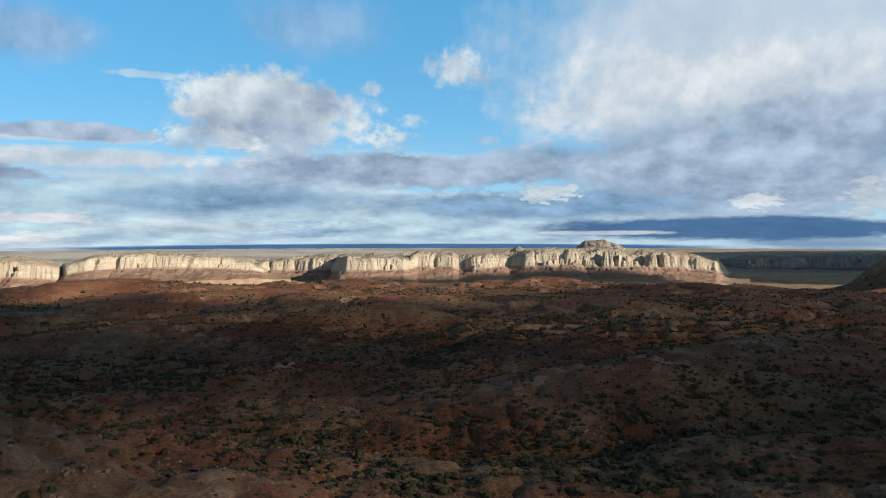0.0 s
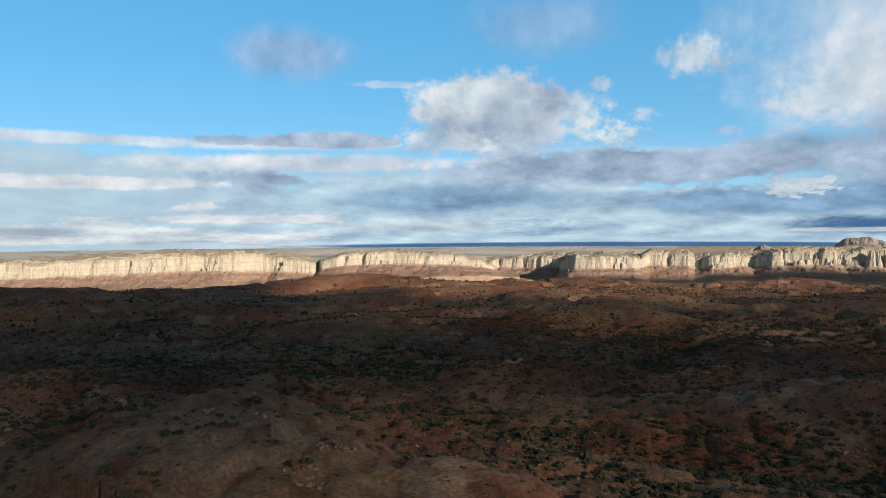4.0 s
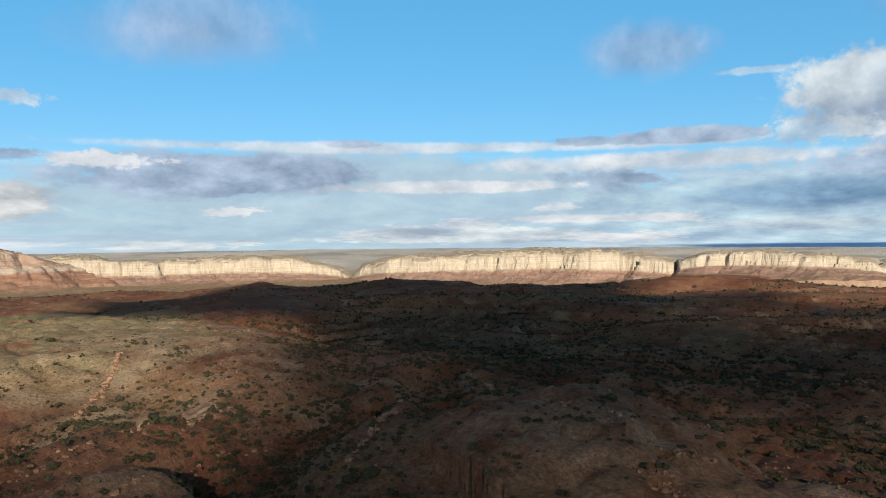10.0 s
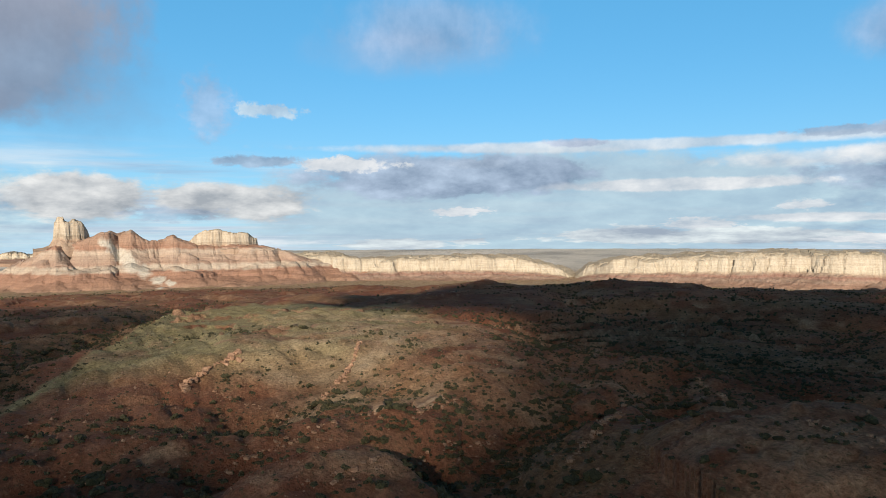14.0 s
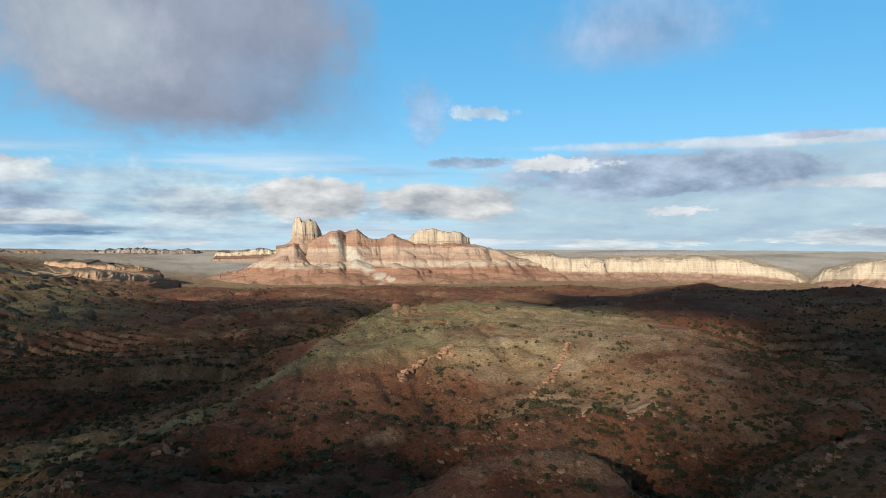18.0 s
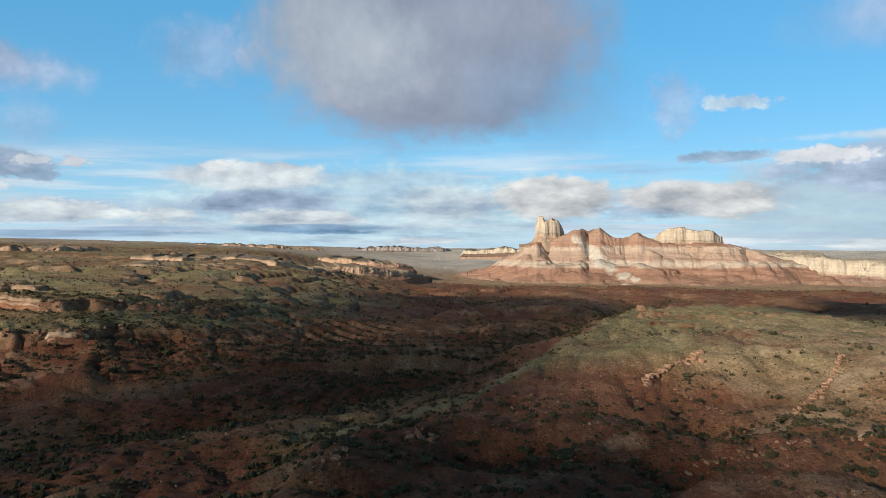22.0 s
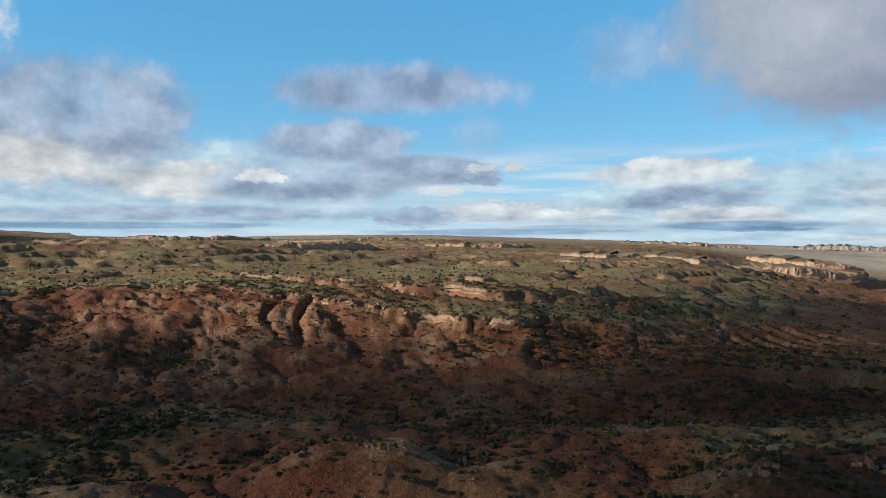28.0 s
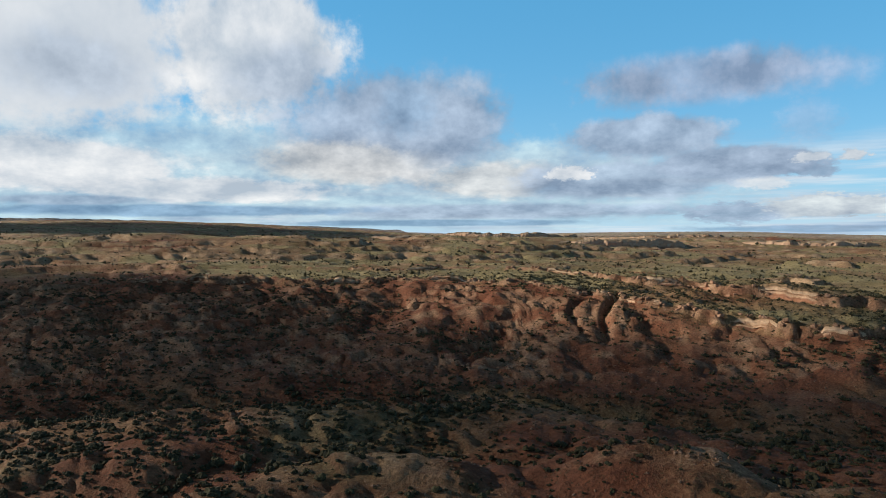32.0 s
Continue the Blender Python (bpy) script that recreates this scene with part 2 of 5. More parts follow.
cloud(142.3, 10.8, 3.9, 1.7, VIOLET, 0.45, 0.7, 0.4)
cloud(159.3, 8.4, 8.3, 5.1, SLATE, 0.92, 0.4, 0.35)
cloud(162.5, 5.8, 6.8, 2.3, CREAM, 0.85, 0.45, 0.4)
cloud(141.4, 7.2, 6.6, 2.0, SLATE, 0.93, 0.3, 0.4)
cloud(132.9, 4.8, 5.4, 1.1, SLATE, 0.92, 0.3, 0.4)
cloud(153.7, 4.1, 6.3, 1.7, CREAM, 0.85, 0.4, 0.45)
cloud(142.8, 3.8, 8.7, 1.8, SLATE, 0.85, 0.35, 0.45)
cloud(146.9, 4.5, 2.0, 0.7, WHITE, 0.92, 0.3, 0.7)
cloud(129.8, 5.2, 1.4, 0.4, WHITE, 0.8, 0.35, 0.6)
cloud(127.1, 5.3, 1.2, 0.4, WHITE, 0.85, 0.3, 0.6)
cloud(128.4, 1.8, 4.9, 0.9, PEARL, 0.95, 0.28, 0.6)
cloud(121.3, 1.5, 2.6, 0.6, PEARL, 0.9, 0.3, 0.6)
cloud(151.7, 1.6, 16.7, 0.7, SLATE, 0.8, 0.4, 0.4)
cloud(157.6, 0.7, 14.8, 0.3, STEEL, 0.7, 0.4, 0.4)
cloud(185.2, 13.4, 11.5, 7.1, WHITE, 0.97, 0.3, 0.3)
cloud(172.1, 13.8, 8.4, 5.7, WHITE, 0.95, 0.3, 0.4)
cloud(184.2, 11.7, 6.4, 2.7, SLATE, 0.5, 0.7, 0.5)
cloud(169.6, 11.9, 5.1, 2.9, SLATE, 0.6, 0.6, 0.5)
cloud(161.2, 8.6, 9.8, 3.9, SLATE, 0.88, 0.4, 0.35)
cloud(159.8, 9.9, 2.7, 2.6, STEEL, 0.5, 0.7, 0.4)
cloud(185.7, 5.1, 10.4, 2.2, WHITE, 0.95, 0.3, 0.4)
cloud(165.2, 5.5, 7.1, 1.8, CREAM, 0.85, 0.4, 0.45)
cloud(174.3, 3.2, 10.6, 1.1, WHITE, 0.92, 0.3, 0.5)
cloud(177.9, 1.7, 16.3, 0.5, STEEL, 0.8, 0.35, 0.4)
cloud(184.3, 2.4, 6.4, 0.4, SLATE, 0.7, 0.4, 0.4)
# not a cloud: far shaded land, painted as a dark strip along the horizon
cloud(3.8, -1.0, 29.6, 0.3, STORM, 1.0, 0.3, 0.15)


# unseen thick cloud deck overhead and behind, added to dim skylight on the land
overhead = wt.nodes.new("ShaderNodeMapRange")
overhead.interpolation_type = "SMOOTHSTEP"
overhead.inputs["From Min"].default_value, overhead.inputs["From Max"].default_value = 23.0, 34.0
overhead.inputs["To Max"].default_value = 0.95
wlink(wmath("ADD", el_deg, wmath("MULTIPLY", ragged, 4.0)), overhead.inputs["Value"])
heaven[0] = wmix(overhead.outputs[0], heaven[0], wmix(billow, (0.24, 0.22, 0.21), (0.52, 0.49, 0.46)))

air = wt.nodes.new("ShaderNodeBackground")
air.inputs["Strength"].default_value = SKY_STRENGTH
wlink(heaven[0], air.inputs["Color"])
wlink(air.outputs[0], wt.nodes.new("ShaderNodeOutputWorld").inputs["Surface"])

sun = new("sun", bpy.data.lights.new("sun", "SUN"))
sun.data.energy, sun.data.angle, sun.data.color = 6.4, radians(0.55), (1.0, 0.89, 0.74)
sun.matrix_world = look(heading(SUN_HEADING, 100, 100 * math.tan(radians(SUN_HEIGHT))), (0, 0, EYE[2]))

# ---------------------------------------------------------------- noise on arrays
def lattice(ix, iy, seed):
    n = (ix.astype(np.int64) * 374761393 + iy.astype(np.int64) * 668265263 + seed * 1442695041) & 0xFFFFFFFF
    n = ((n ^ (n >> 13)) * 1274126177) & 0xFFFFFFFF
    return ((n ^ (n >> 16)) & 0xFFFF) / 65535.0 * 2 - 1


def wave(x, y, seed=0):
    """Smooth noise from -1 to 1 with one swell a metre."""
    ix, iy = np.floor(x), np.floor(y)
    fx, fy = x - ix, y - iy
    fx, fy = fx * fx * fx * (fx * (fx * 6 - 15) + 10), fy * fy * fy * (fy * (fy * 6 - 15) + 10)
    a, b = lattice(ix, iy, seed), lattice(ix + 1, iy, seed)
    c, d = lattice(ix, iy + 1, seed), lattice(ix + 1, iy + 1, seed)
    return (a * (1 - fx) + b * fx) * (1 - fy) + (c * (1 - fx) + d * fx) * fy


def fbm(x, y, octaves=4, seed=0, gain=0.5):
    total, amp = 0.0, 1.0
    for o in range(octaves):
        total = total + amp * wave(x, y, seed + o)
        x, y, amp = x * 1.9 * 0.8 - y * 1.9 * 0.6 + 17.3, x * 1.9 * 0.6 + y * 1.9 * 0.8 - 9.1, amp * gain
    return total


def ridged(x, y, octaves=3, seed=0, gain=0.5):
    total, amp = 0.0, 1.0
    for o in range(octaves):
        total = total + amp * (1 - 2 * np.abs(wave(x, y, seed + o)))
        x, y, amp = x * 2.1 * 0.8 - y * 2.1 * 0.6 + 5.7, x * 2.1 * 0.6 + y * 2.1 * 0.8 + 3.3, amp * gain
    return total


def step(a, b, v):
    k = np.clip((v - a) / (b - a), 0, 1)
    return k * k * (3 - 2 * k)


# ---------------------------------------------------------------- materials
def material(name, rough=0.9):
    m = bpy.data.materials.new(name)
    m.use_nodes = True
    b = m.node_tree.nodes["Principled BSDF"]
    b.inputs["Roughness"].default_value = rough
    b.inputs["Specular IOR Level"].default_value = 0.15
    return m, m.node_tree, b


def mnode(tree, kind, **sockets):
    n = tree.nodes.new(kind)
    for key, v in sockets.items():
        s = n.inputs[key.replace("_", " ")]
        if hasattr(v, "is_output"):
            tree.links.new(v, s)
        else:
            s.default_value = v
    return n


def mnoise(tree, vector, scale, detail=5, rough=0.6):
    return mnode(tree, "ShaderNodeTexNoise", Vector=vector, Scale=scale, Detail=detail, Roughness=rough).outputs["Fac"]


def mramp(tree, fac, *stops):
    n = tree.nodes.new("ShaderNodeValToRGB")
    tree.links.new(fac, n.inputs[0])
    el = n.color_ramp.elements
    while len(el) < len(stops):
        el.new(0.5)
    for e, (p, c) in zip(el, stops):
        e.position, e.color = p, (*c, 1) if isinstance(c, tuple) else (c, c, c, 1)
    return n.outputs[0]


def mmix(tree, fac, a, b, blend="MIX"):
    n = tree.nodes.new("ShaderNodeMix")
    n.data_type, n.blend_type = "RGBA", blend
    for socket, v in ((n.inputs[0], fac), (n.inputs[6], a), (n.inputs[7], b)):
        if isinstance(v, (int, float)):
            socket.default_value = v
        elif isinstance(v, tuple):
            socket.default_value = (*v, 1)
        else:
            tree.links.new(v, socket)
    return n.outputs[2]


def mbump(tree, height, bsdf, strength, distance):
    n = mnode(tree, "ShaderNodeBump", Height=height, Strength=strength, Distance=distance)
    tree.links.new(n.outputs[0], bsdf.inputs["Normal"])


def ground_material():
    m, t, b = material("desert_ground")
    p = t.nodes.new("ShaderNodeTexCoord").outputs["Object"]
    cover = mnode(t, "ShaderNodeSeparateColor")
    at_ = t.nodes.new("ShaderNodeAttribute")
    at_.attribute_name = "cover"
    t.links.new(at_.outputs["Color"], cover.inputs[0])
    big, mid, grain = mnoise(t, p, 0.012, 4), mnoise(t, p, 0.09, 6), mnoise(t, p, 1.1, 6, 0.7)
    soil = mramp(t, mmix(t, 0.45, big, mid), (0.36, (0.128, 0.044, 0.023)), (0.50, (0.192, 0.074, 0.040)), (0.62, (0.255, 0.122, 0.068)))
    grass = mramp(t, mid, (0.35, (0.185, 0.150, 0.072)), (0.65, (0.31, 0.25, 0.13)))
    rock = mramp(t, mid, (0.35, (0.18, 0.078, 0.044)), (0.62, (0.36, 0.22, 0.135)))
    pale = mramp(t, mid, (0.35, (0.29, 0.185, 0.10)), (0.65, (0.44, 0.325, 0.205)))
    patch = mnode(t, "ShaderNodeMapRange", Value=mid)
    patch.inputs["From Min"].default_value, patch.inputs["From Max"].default_value = 0.3, 0.6
    def amount(channel):
        n = t.nodes.new("ShaderNodeMath")
        n.operation, n.use_clamp = "MULTIPLY_ADD", True
        t.links.new(cover.outputs[channel], n.inputs[0])
        n.inputs[1].default_value = 1.3
        s = t.nodes.new("ShaderNodeMath")
        s.operation = "MULTIPLY_ADD"
        t.links.new(grain, s.inputs[0])
        s.inputs[1].default_value, s.inputs[2].default_value = 0.5, -0.36
        t.links.new(s.outputs[0], n.inputs[2])
        return n.outputs[0]
    col = mmix(t, amount(0), soil, grass)
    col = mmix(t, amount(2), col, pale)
    col = mmix(t, amount(1), col, rock)
    # distance haze put into the far plain's colour, mixed in by the cover's alpha
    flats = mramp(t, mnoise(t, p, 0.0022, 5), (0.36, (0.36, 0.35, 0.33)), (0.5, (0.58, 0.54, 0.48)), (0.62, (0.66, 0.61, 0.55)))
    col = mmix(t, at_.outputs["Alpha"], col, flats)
    col = mmix(t, 0.65, col, mramp(t, grain, (0.34, 0.45), (0.5, 0.97), (0.66, 1.5)), "MULTIPLY")
    col = mmix(t, 0.4, col, mramp(t, mnoise(t, p, 0.33, 6, 0.75), (0.36, 0.55), (0.5, 0.97), (0.64, 1.4)), "MULTIPLY")
    tuft = mnoise(t, p, 1.2, 3, 0.75)
    col = mmix(t, mramp(t, tuft, (0.575, 0.0), (0.63, 0.65)), col, mramp(t, mid, (0.4, (0.050, 0.042, 0.022)), (0.6, (0.105, 0.088, 0.045))))
    t.links.new(col, b.inputs["Base Color"])
    mbump(t, mmix(t, 0.6, mid, grain), b, 0.9, 1.5)
    return m


def cliff_material(name, cap, wall, band, talus, hanging=0.75, stops=None, bedded=0.4, slide=(), fine=1.0):
    """Bedded sandstone: its colours from the rim down, laid by the mesh's stratum value."""
    m, t, b = material(name)
    p = t.nodes.new("ShaderNodeTexCoord").outputs["Object"]
    st = t.nodes.new("ShaderNodeAttribute")
    st.attribute_name = "stratum"
    mid, grain = mnoise(t, p, 0.03 * fine, 6), mnoise(t, p, 0.22 * fine, 6, 0.65)
    warp = t.nodes.new("ShaderNodeMath")
    warp.operation = "MULTIPLY_ADD"
    t.links.new(mid, warp.inputs[0])
    warp.inputs[1].default_value = 0.10
    t.links.new(st.outputs["Fac"], warp.inputs[2])
    dark = lambda c, f: tuple(v * f for v in c)
    col = mramp(t, warp.outputs[0], (0.05, talus), (0.30, dark(talus, 1.1)), (0.37, band), (0.45, dark(band, 0.8)), (0.50, wall), (0.80, dark(wall, 1.12)), (0.97, wall), (1.0, cap)) if not stops else mramp(t, warp.outputs[0], *stops)
    if slide:  # white scree spilt over the beds
        stray = mnode(t, "ShaderNodeTexNoise", Vector=p, Scale=0.025, Detail=5.0)
        add = t.nodes.new("ShaderNodeVectorMath")
        add.operation = "MULTIPLY_ADD"
        t.links.new(stray.outputs["Color"], add.inputs[0])
        add.inputs[1].default_value, add.inputs[2].default_value = (50, 50, 50), (-25, -25, -25)
        there = t.nodes.new("ShaderNodeVectorMath")
        t.links.new(p, there.inputs[0])
        t.links.new(add.outputs[0], there.inputs[1])
        along = t.nodes.new("ShaderNodeVectorMath")
        along.operation = "MULTIPLY"
        t.links.new(there.outputs[0], along.inputs[0])
        along.inputs[1].default_value = (0, 1, 1)
        for centre, reach in slide:
            far = t.nodes.new("ShaderNodeVectorMath")
            far.operation = "DISTANCE"
            t.links.new(along.outputs[0], far.inputs[0])
            far.inputs[1].default_value = centre
            near = mnode(t, "ShaderNodeMapRange", Value=far.outputs["Value"])
            near.inputs["From Min"].default_value, near.inputs["From Max"].default_value = reach, reach * 0.5
            col = mmix(t, near.outputs[0], col, (0.46, 0.41, 0.345))
    squeeze = mnode(t, "ShaderNodeMapping", Vector=p)
    squeeze.inputs["Scale"].default_value = (0.010 * fine, 0.010 * fine, 0.22 * fine)
    beds = mnoise(t, squeeze.outputs[0], 1.0, 5, 0.65)
    col = mmix(t, bedded, col, mramp(t, beds, (0.32, (0.62, 0.55, 0.50)), (0.5, 1.0), (0.68, (1.3, 1.28, 1.22))), "MULTIPLY")
    hang = mnode(t, "ShaderNodeMapping", Vector=p)
    hang.inputs["Scale"].default_value = (0.075 * fine, 0.075 * fine, 0.012 * fine)
    streak = mnoise(t, hang.outputs[0], 1.0, 4, 0.6)
    col = mmix(t, hanging, col, mramp(t, streak, (0.30, (0.36, 0.28, 0.23)), (0.43, (0.82, 0.78, 0.74)), (0.62, 1.15)), "MULTIPLY")
    col = mmix(t, 0.4, col, mramp(t, grain, (0.3, 0.55), (0.7, 1.4)), "MULTIPLY")
    t.links.new(col, b.inputs["Base Color"])
    mbump(t, grain if hanging < 0.2 else mmix(t, 0.5, grain, streak), b, 0.7, 3.0 / fine)
    return m


GROUND = ground_material()
CREAM_CLIFF = cliff_material("cream_sandstone", (0.30, 0.25, 0.18), (0.40, 0.335, 0.25), (0.29, 0.18, 0.125), (0.27, 0.165, 0.11), 0.35,
    [(0.0, (0.36, 0.27, 0.185)), (0.12, (0.32, 0.215, 0.15)), (0.24, (0.27, 0.165, 0.12)), (0.34, (0.32, 0.225, 0.17)), (0.43, (0.24, 0.135, 0.105)), (0.50, (0.36, 0.27, 0.20)), (0.56, (0.44, 0.375, 0.285)), (0.68, (0.47, 0.405, 0.315)), (0.92, (0.45, 0.385, 0.30)), (1.0, (0.36, 0.305, 0.23))])
BUTTE_ROCK = cliff_material("banded_butte_rock", (0.406, 0.312, 0.234), (0.328, 0.218, 0.156), (0.468, 0.390, 0.312), (0.312, 0.164, 0.109), 0.15,
    [(0.02, (0.36, 0.255, 0.175)), (0.13, (0.33, 0.22, 0.155)), (0.20, (0.30, 0.175, 0.12)), (0.335, (0.29, 0.165, 0.115)), (0.36, (0.41, 0.33, 0.26)), (0.41, (0.41, 0.335, 0.265)), (0.44, (0.33, 0.22, 0.165)), (0.55, (0.37, 0.275, 0.21)),
     (0.60, (0.43, 0.34, 0.265)), (0.64, (0.29, 0.165, 0.115)), (0.74, (0.33, 0.215, 0.155)), (0.82, (0.30, 0.19, 0.135)), (0.90, (0.40, 0.31, 0.235)), (1.0, (0.42, 0.34, 0.26))], 0.45,
    [((0, 34, 42), 22), ((0, 56, 22), 26), ((0, 82, 0), 30), ((0, 108, -26), 30), ((0, 140, -50), 24), ((0, 180, -74), 20), ((0, 215, -80), 14)])
BUTTE_CAP = cliff_material("pale_cap_rock", (0.40, 0.33, 0.25), (0.44, 0.37, 0.285), (0.40, 0.32, 0.24), (0.36, 0.26, 0.19), 0.5)
# far rock with haze and cloud shade put into its dark grey
GREY_CLIFF = cliff_material("shade_grey_far_rock", (0.26, 0.24, 0.22), (0.28, 0.24, 0.22), (0.24, 0.17, 0.14), (0.20, 0.15, 0.12))

LEDGE_ROCK = cliff_material("tan_ledge_rock", (0.30, 0.19, 0.12), (0.40, 0.28, 0.19), (0.32, 0.19, 0.12), (0.24, 0.13, 0.08), 0.6, fine=6.0)
RED_ROCK = cliff_material("red_ledge_rock", (0.20, 0.095, 0.055), (0.30, 0.165, 0.10), (0.24, 0.12, 0.07), (0.19, 0.085, 0.048), 0.6, fine=6.0)
BENCH_ROCK = cliff_material("pink_bench_rock", (0.27, 0.20, 0.13), (0.38, 0.255, 0.175), (0.30, 0.165, 0.11), (0.26, 0.145, 0.095), 0.3)

RIM_ROCK = cliff_material("rim_rock", (0.22, 0.15, 0.085), (0.46, 0.31, 0.205), (0.38, 0.21, 0.135), (0.26, 0.12, 0.07), 0.75,
    [(0.0, (0.25, 0.115, 0.066)), (0.42, (0.30, 0.15, 0.09)), (0.50, (0.44, 0.29, 0.19)), (0.80, (0.52, 0.37, 0.25)), (0.97, (0.36, 0.24, 0.15)), (1.0, (0.21, 0.14, 0.08))], fine=5.0)
# ---------------------------------------------------------------- the lie of the land
def polar(x, y):
    az = np.degrees(np.arctan2(-x, y))
    return np.where(az < -100, az + 360, az), np.hypot(x, y)


HILLS = [  # far rises: heading, distance, half-width across, half-length along, height, turn
    (-14, 480, 80, 50, 9, 0), (4, 560, 90, 50, 8, 10), (78, 430, 110, 90, 5, 0),
    (-38, 1150, 150, 170, 98, 0), (48, 800, 150, 70, 3, 0), (25, 850, 150, 80, 6, 0), (62, 640, 120, 60, 7, 0),
]
WASHES = [  # dry stream beds: heading, distance
    [(80, 950), (84, 700), (87, 468), (88.9, 390), (91.6, 342), (96.7, 283), (103.6, 255), (112.5, 226), (122, 220), (132, 218), (145, 222), (158, 227), (166, 228), (182, 250), (196, 262)],
    [(60, 95), (59.3, 151), (56.5, 183), (53.5, 232), (56, 308), (54.6, 373), (59, 420), (65.4, 456), (72, 520)],
    [(54.6, 373), (48.3, 301), (38.5, 255), (31, 237), (24.3, 215), (17.5, 201), (13.2, 184), (6.9, 173), (-3, 170), (-11.6, 172), (-17.7, 196), (-25, 208), (-40, 215)],
    [(45.6, 237), (47.9, 195), (51.5, 183), (54.7, 173)],
    [(26.5, 281), (22, 262), (10.1, 288), (3.8, 309), (-3, 375), (-9.7, 380), (-25.3, 476), (-40, 520)],
    [(35.5, 378), (48.2, 429), (59, 450)],
]


def along_line(x, y, line):
    """The distance to a line of (heading, distance, height), its height there and its own distance from the eye."""
    best, high, away = np.full(np.shape(x), 1e9), np.zeros(np.shape(x)), np.zeros(np.shape(x))
    pts = [(heading(a, r), h) for a, r, h in line]
    for (p, hp), (q, hq) in zip(pts, pts[1:]):
        ux, uy = q.x - p.x, q.y - p.y
        k = np.clip(((x - p.x) * ux + (y - p.y) * uy) / (ux * ux + uy * uy), 0, 1)
        cx, cy = p.x + k * ux, p.y + k * uy
        d = np.hypot(x - cx, y - cy)
        closer = d < best
        best, high, away = np.where(closer, d, best), np.where(closer, hp + k * (hq - hp), high), np.where(closer, np.hypot(cx, cy), away)
    return best, high, away


RIDGES = []  # crest line, width on the eye's side, width behind, how flat the top is


def ridge(near, far, flat, *line):
    RIDGES.append((line, near, far, flat))


FLOOR = -53.0  # the valley floor below the eye
# east: a rocky knoll, its small neighbour and long low rises
ridge(56, 34, 2.4, (52, 128, 12), (48.3, 136, 15), (42.9, 135, 20), (35.5, 139, 23), (30.6, 132, 20), (23.8, 131, 14), (20.5, 134, 7))
ridge(20, 13, 2.0, (26, 122, 8), (20.6, 119, 13), (17.5, 119, 14), (13.1, 119, 12), (8, 124, 8))
ridge(16, 11, 1.7, (24.5, 190, 4), (17.5, 175, 6), (11.8, 157, 7), (3, 148, 8), (-3.5, 138, 8), (-8, 128, 8))
ridge(55, 30, 2.0, (7, 216, 1), (1.1, 210, 5), (-5.2, 210, 8), (-13.7, 232, 11), (-21.5, 272, 13), (-27, 310, 14), (-33, 365, 14))
ridge(24, 16, 2.0, (-10, 163, 3), (-20.3, 172, 8), (-27, 170, 9), (-36, 172, 10))
ridge(24, 10, 2.0, (-9, 128, 7), (-22.3, 138, 8), (-36, 142, 10))
ridge(40, 30, 2.0, (-4.3, 380, 7), (-13.2, 391, 12), (-20, 385, 11), (-26, 375, 10), (-34, 390, 10))
ridge(32, 24, 1.8, (29.4, 388, 5), (20.6, 410, 8), (11, 437, 10), (3.8, 450, 10))
ridge(18, 16, 1.8, (20.5, 264, 5), (15.5, 264, 8), (11, 275, 9), (6.5, 280, 5))
ridge(16, 14, 1.8, (1.5, 258, 4), (-1.6, 264, 6), (-6, 276, 5))
ridge(26, 16, 1.8, (50, 560, 6), (42, 540, 8), (30, 520, 7), (22, 540, 8))
# two narrow rocky ribs beside the ravine
ridge(11, 9, 1.7, (47.8, 225, 9), (49.2, 190, 13), (50.5, 162, 14), (54.6, 134, 13), (57.4, 118, 11))
ridge(11, 9, 1.7, (45, 250, 8), (43, 199, 12), (41.9, 185, 13), (43, 158, 15))
# the broad sunlit hill with its grassy back
ridge(42, 95, 2.2, (89, 282, 10), (81.6, 262, 15), (72.2, 280, 15), (63.6, 236, 16), (59.1, 214, 15), (56.8, 190, 11), (58.3, 172, 8))
ridge(18, 16, 2.0, (86, 150, 11), (84.4, 154, 12), (76.7, 146, 12), (69.1, 162, 13), (62.7, 177, 12), (58.9, 165, 8))
ridge(30, 8, 2.2, (85.5, 110, 11), (79.9, 113, 15), (75.3, 116, 17), (69.6, 121, 17), (66.5, 127, 10))
ridge(26, 12, 2.0, (112, 135, 8), (109, 138, 10), (104.8, 143, 12), (101.3, 148, 13), (98.4, 156, 13), (94.6, 168, 10))
ridge(16, 10, 1.8, (113.5, 116, 9), (109.4, 130, 12), (107.6, 131, 14), (104.8, 141, 12))
ridge(22, 9, 2.0, (101.7, 124, 9), (93.3, 124, 10), (87, 126, 10))
# west: low grassy swells and knolls in the valley
ridge(30, 16, 2.0, (134, 168, 2), (122.8, 168, 4), (118.4, 179, 5), (113.9, 182, 5), (107, 196, 4))
ridge(34, 14, 2.0, (188, 202, 4), (178, 194, 7), (165.3, 190, 7), (157, 194, 6), (147.7, 186, 6), (141, 178, 5), (134, 168, 3))
ridge(22, 10, 2.0, (144.5, 146, 8), (141, 142, 12), (137.9, 139, 13), (134.4, 137, 13), (130.5, 134, 9), (124.8, 138, 9))
ridge(14, 9, 2.0, (186, 172, 5), (178.1, 163, 8), (174, 165, 7))
ridge(24, 12, 2.0, (172, 138, 7), (164.5, 140, 9), (156.3, 135, 8), (150, 134, 5))
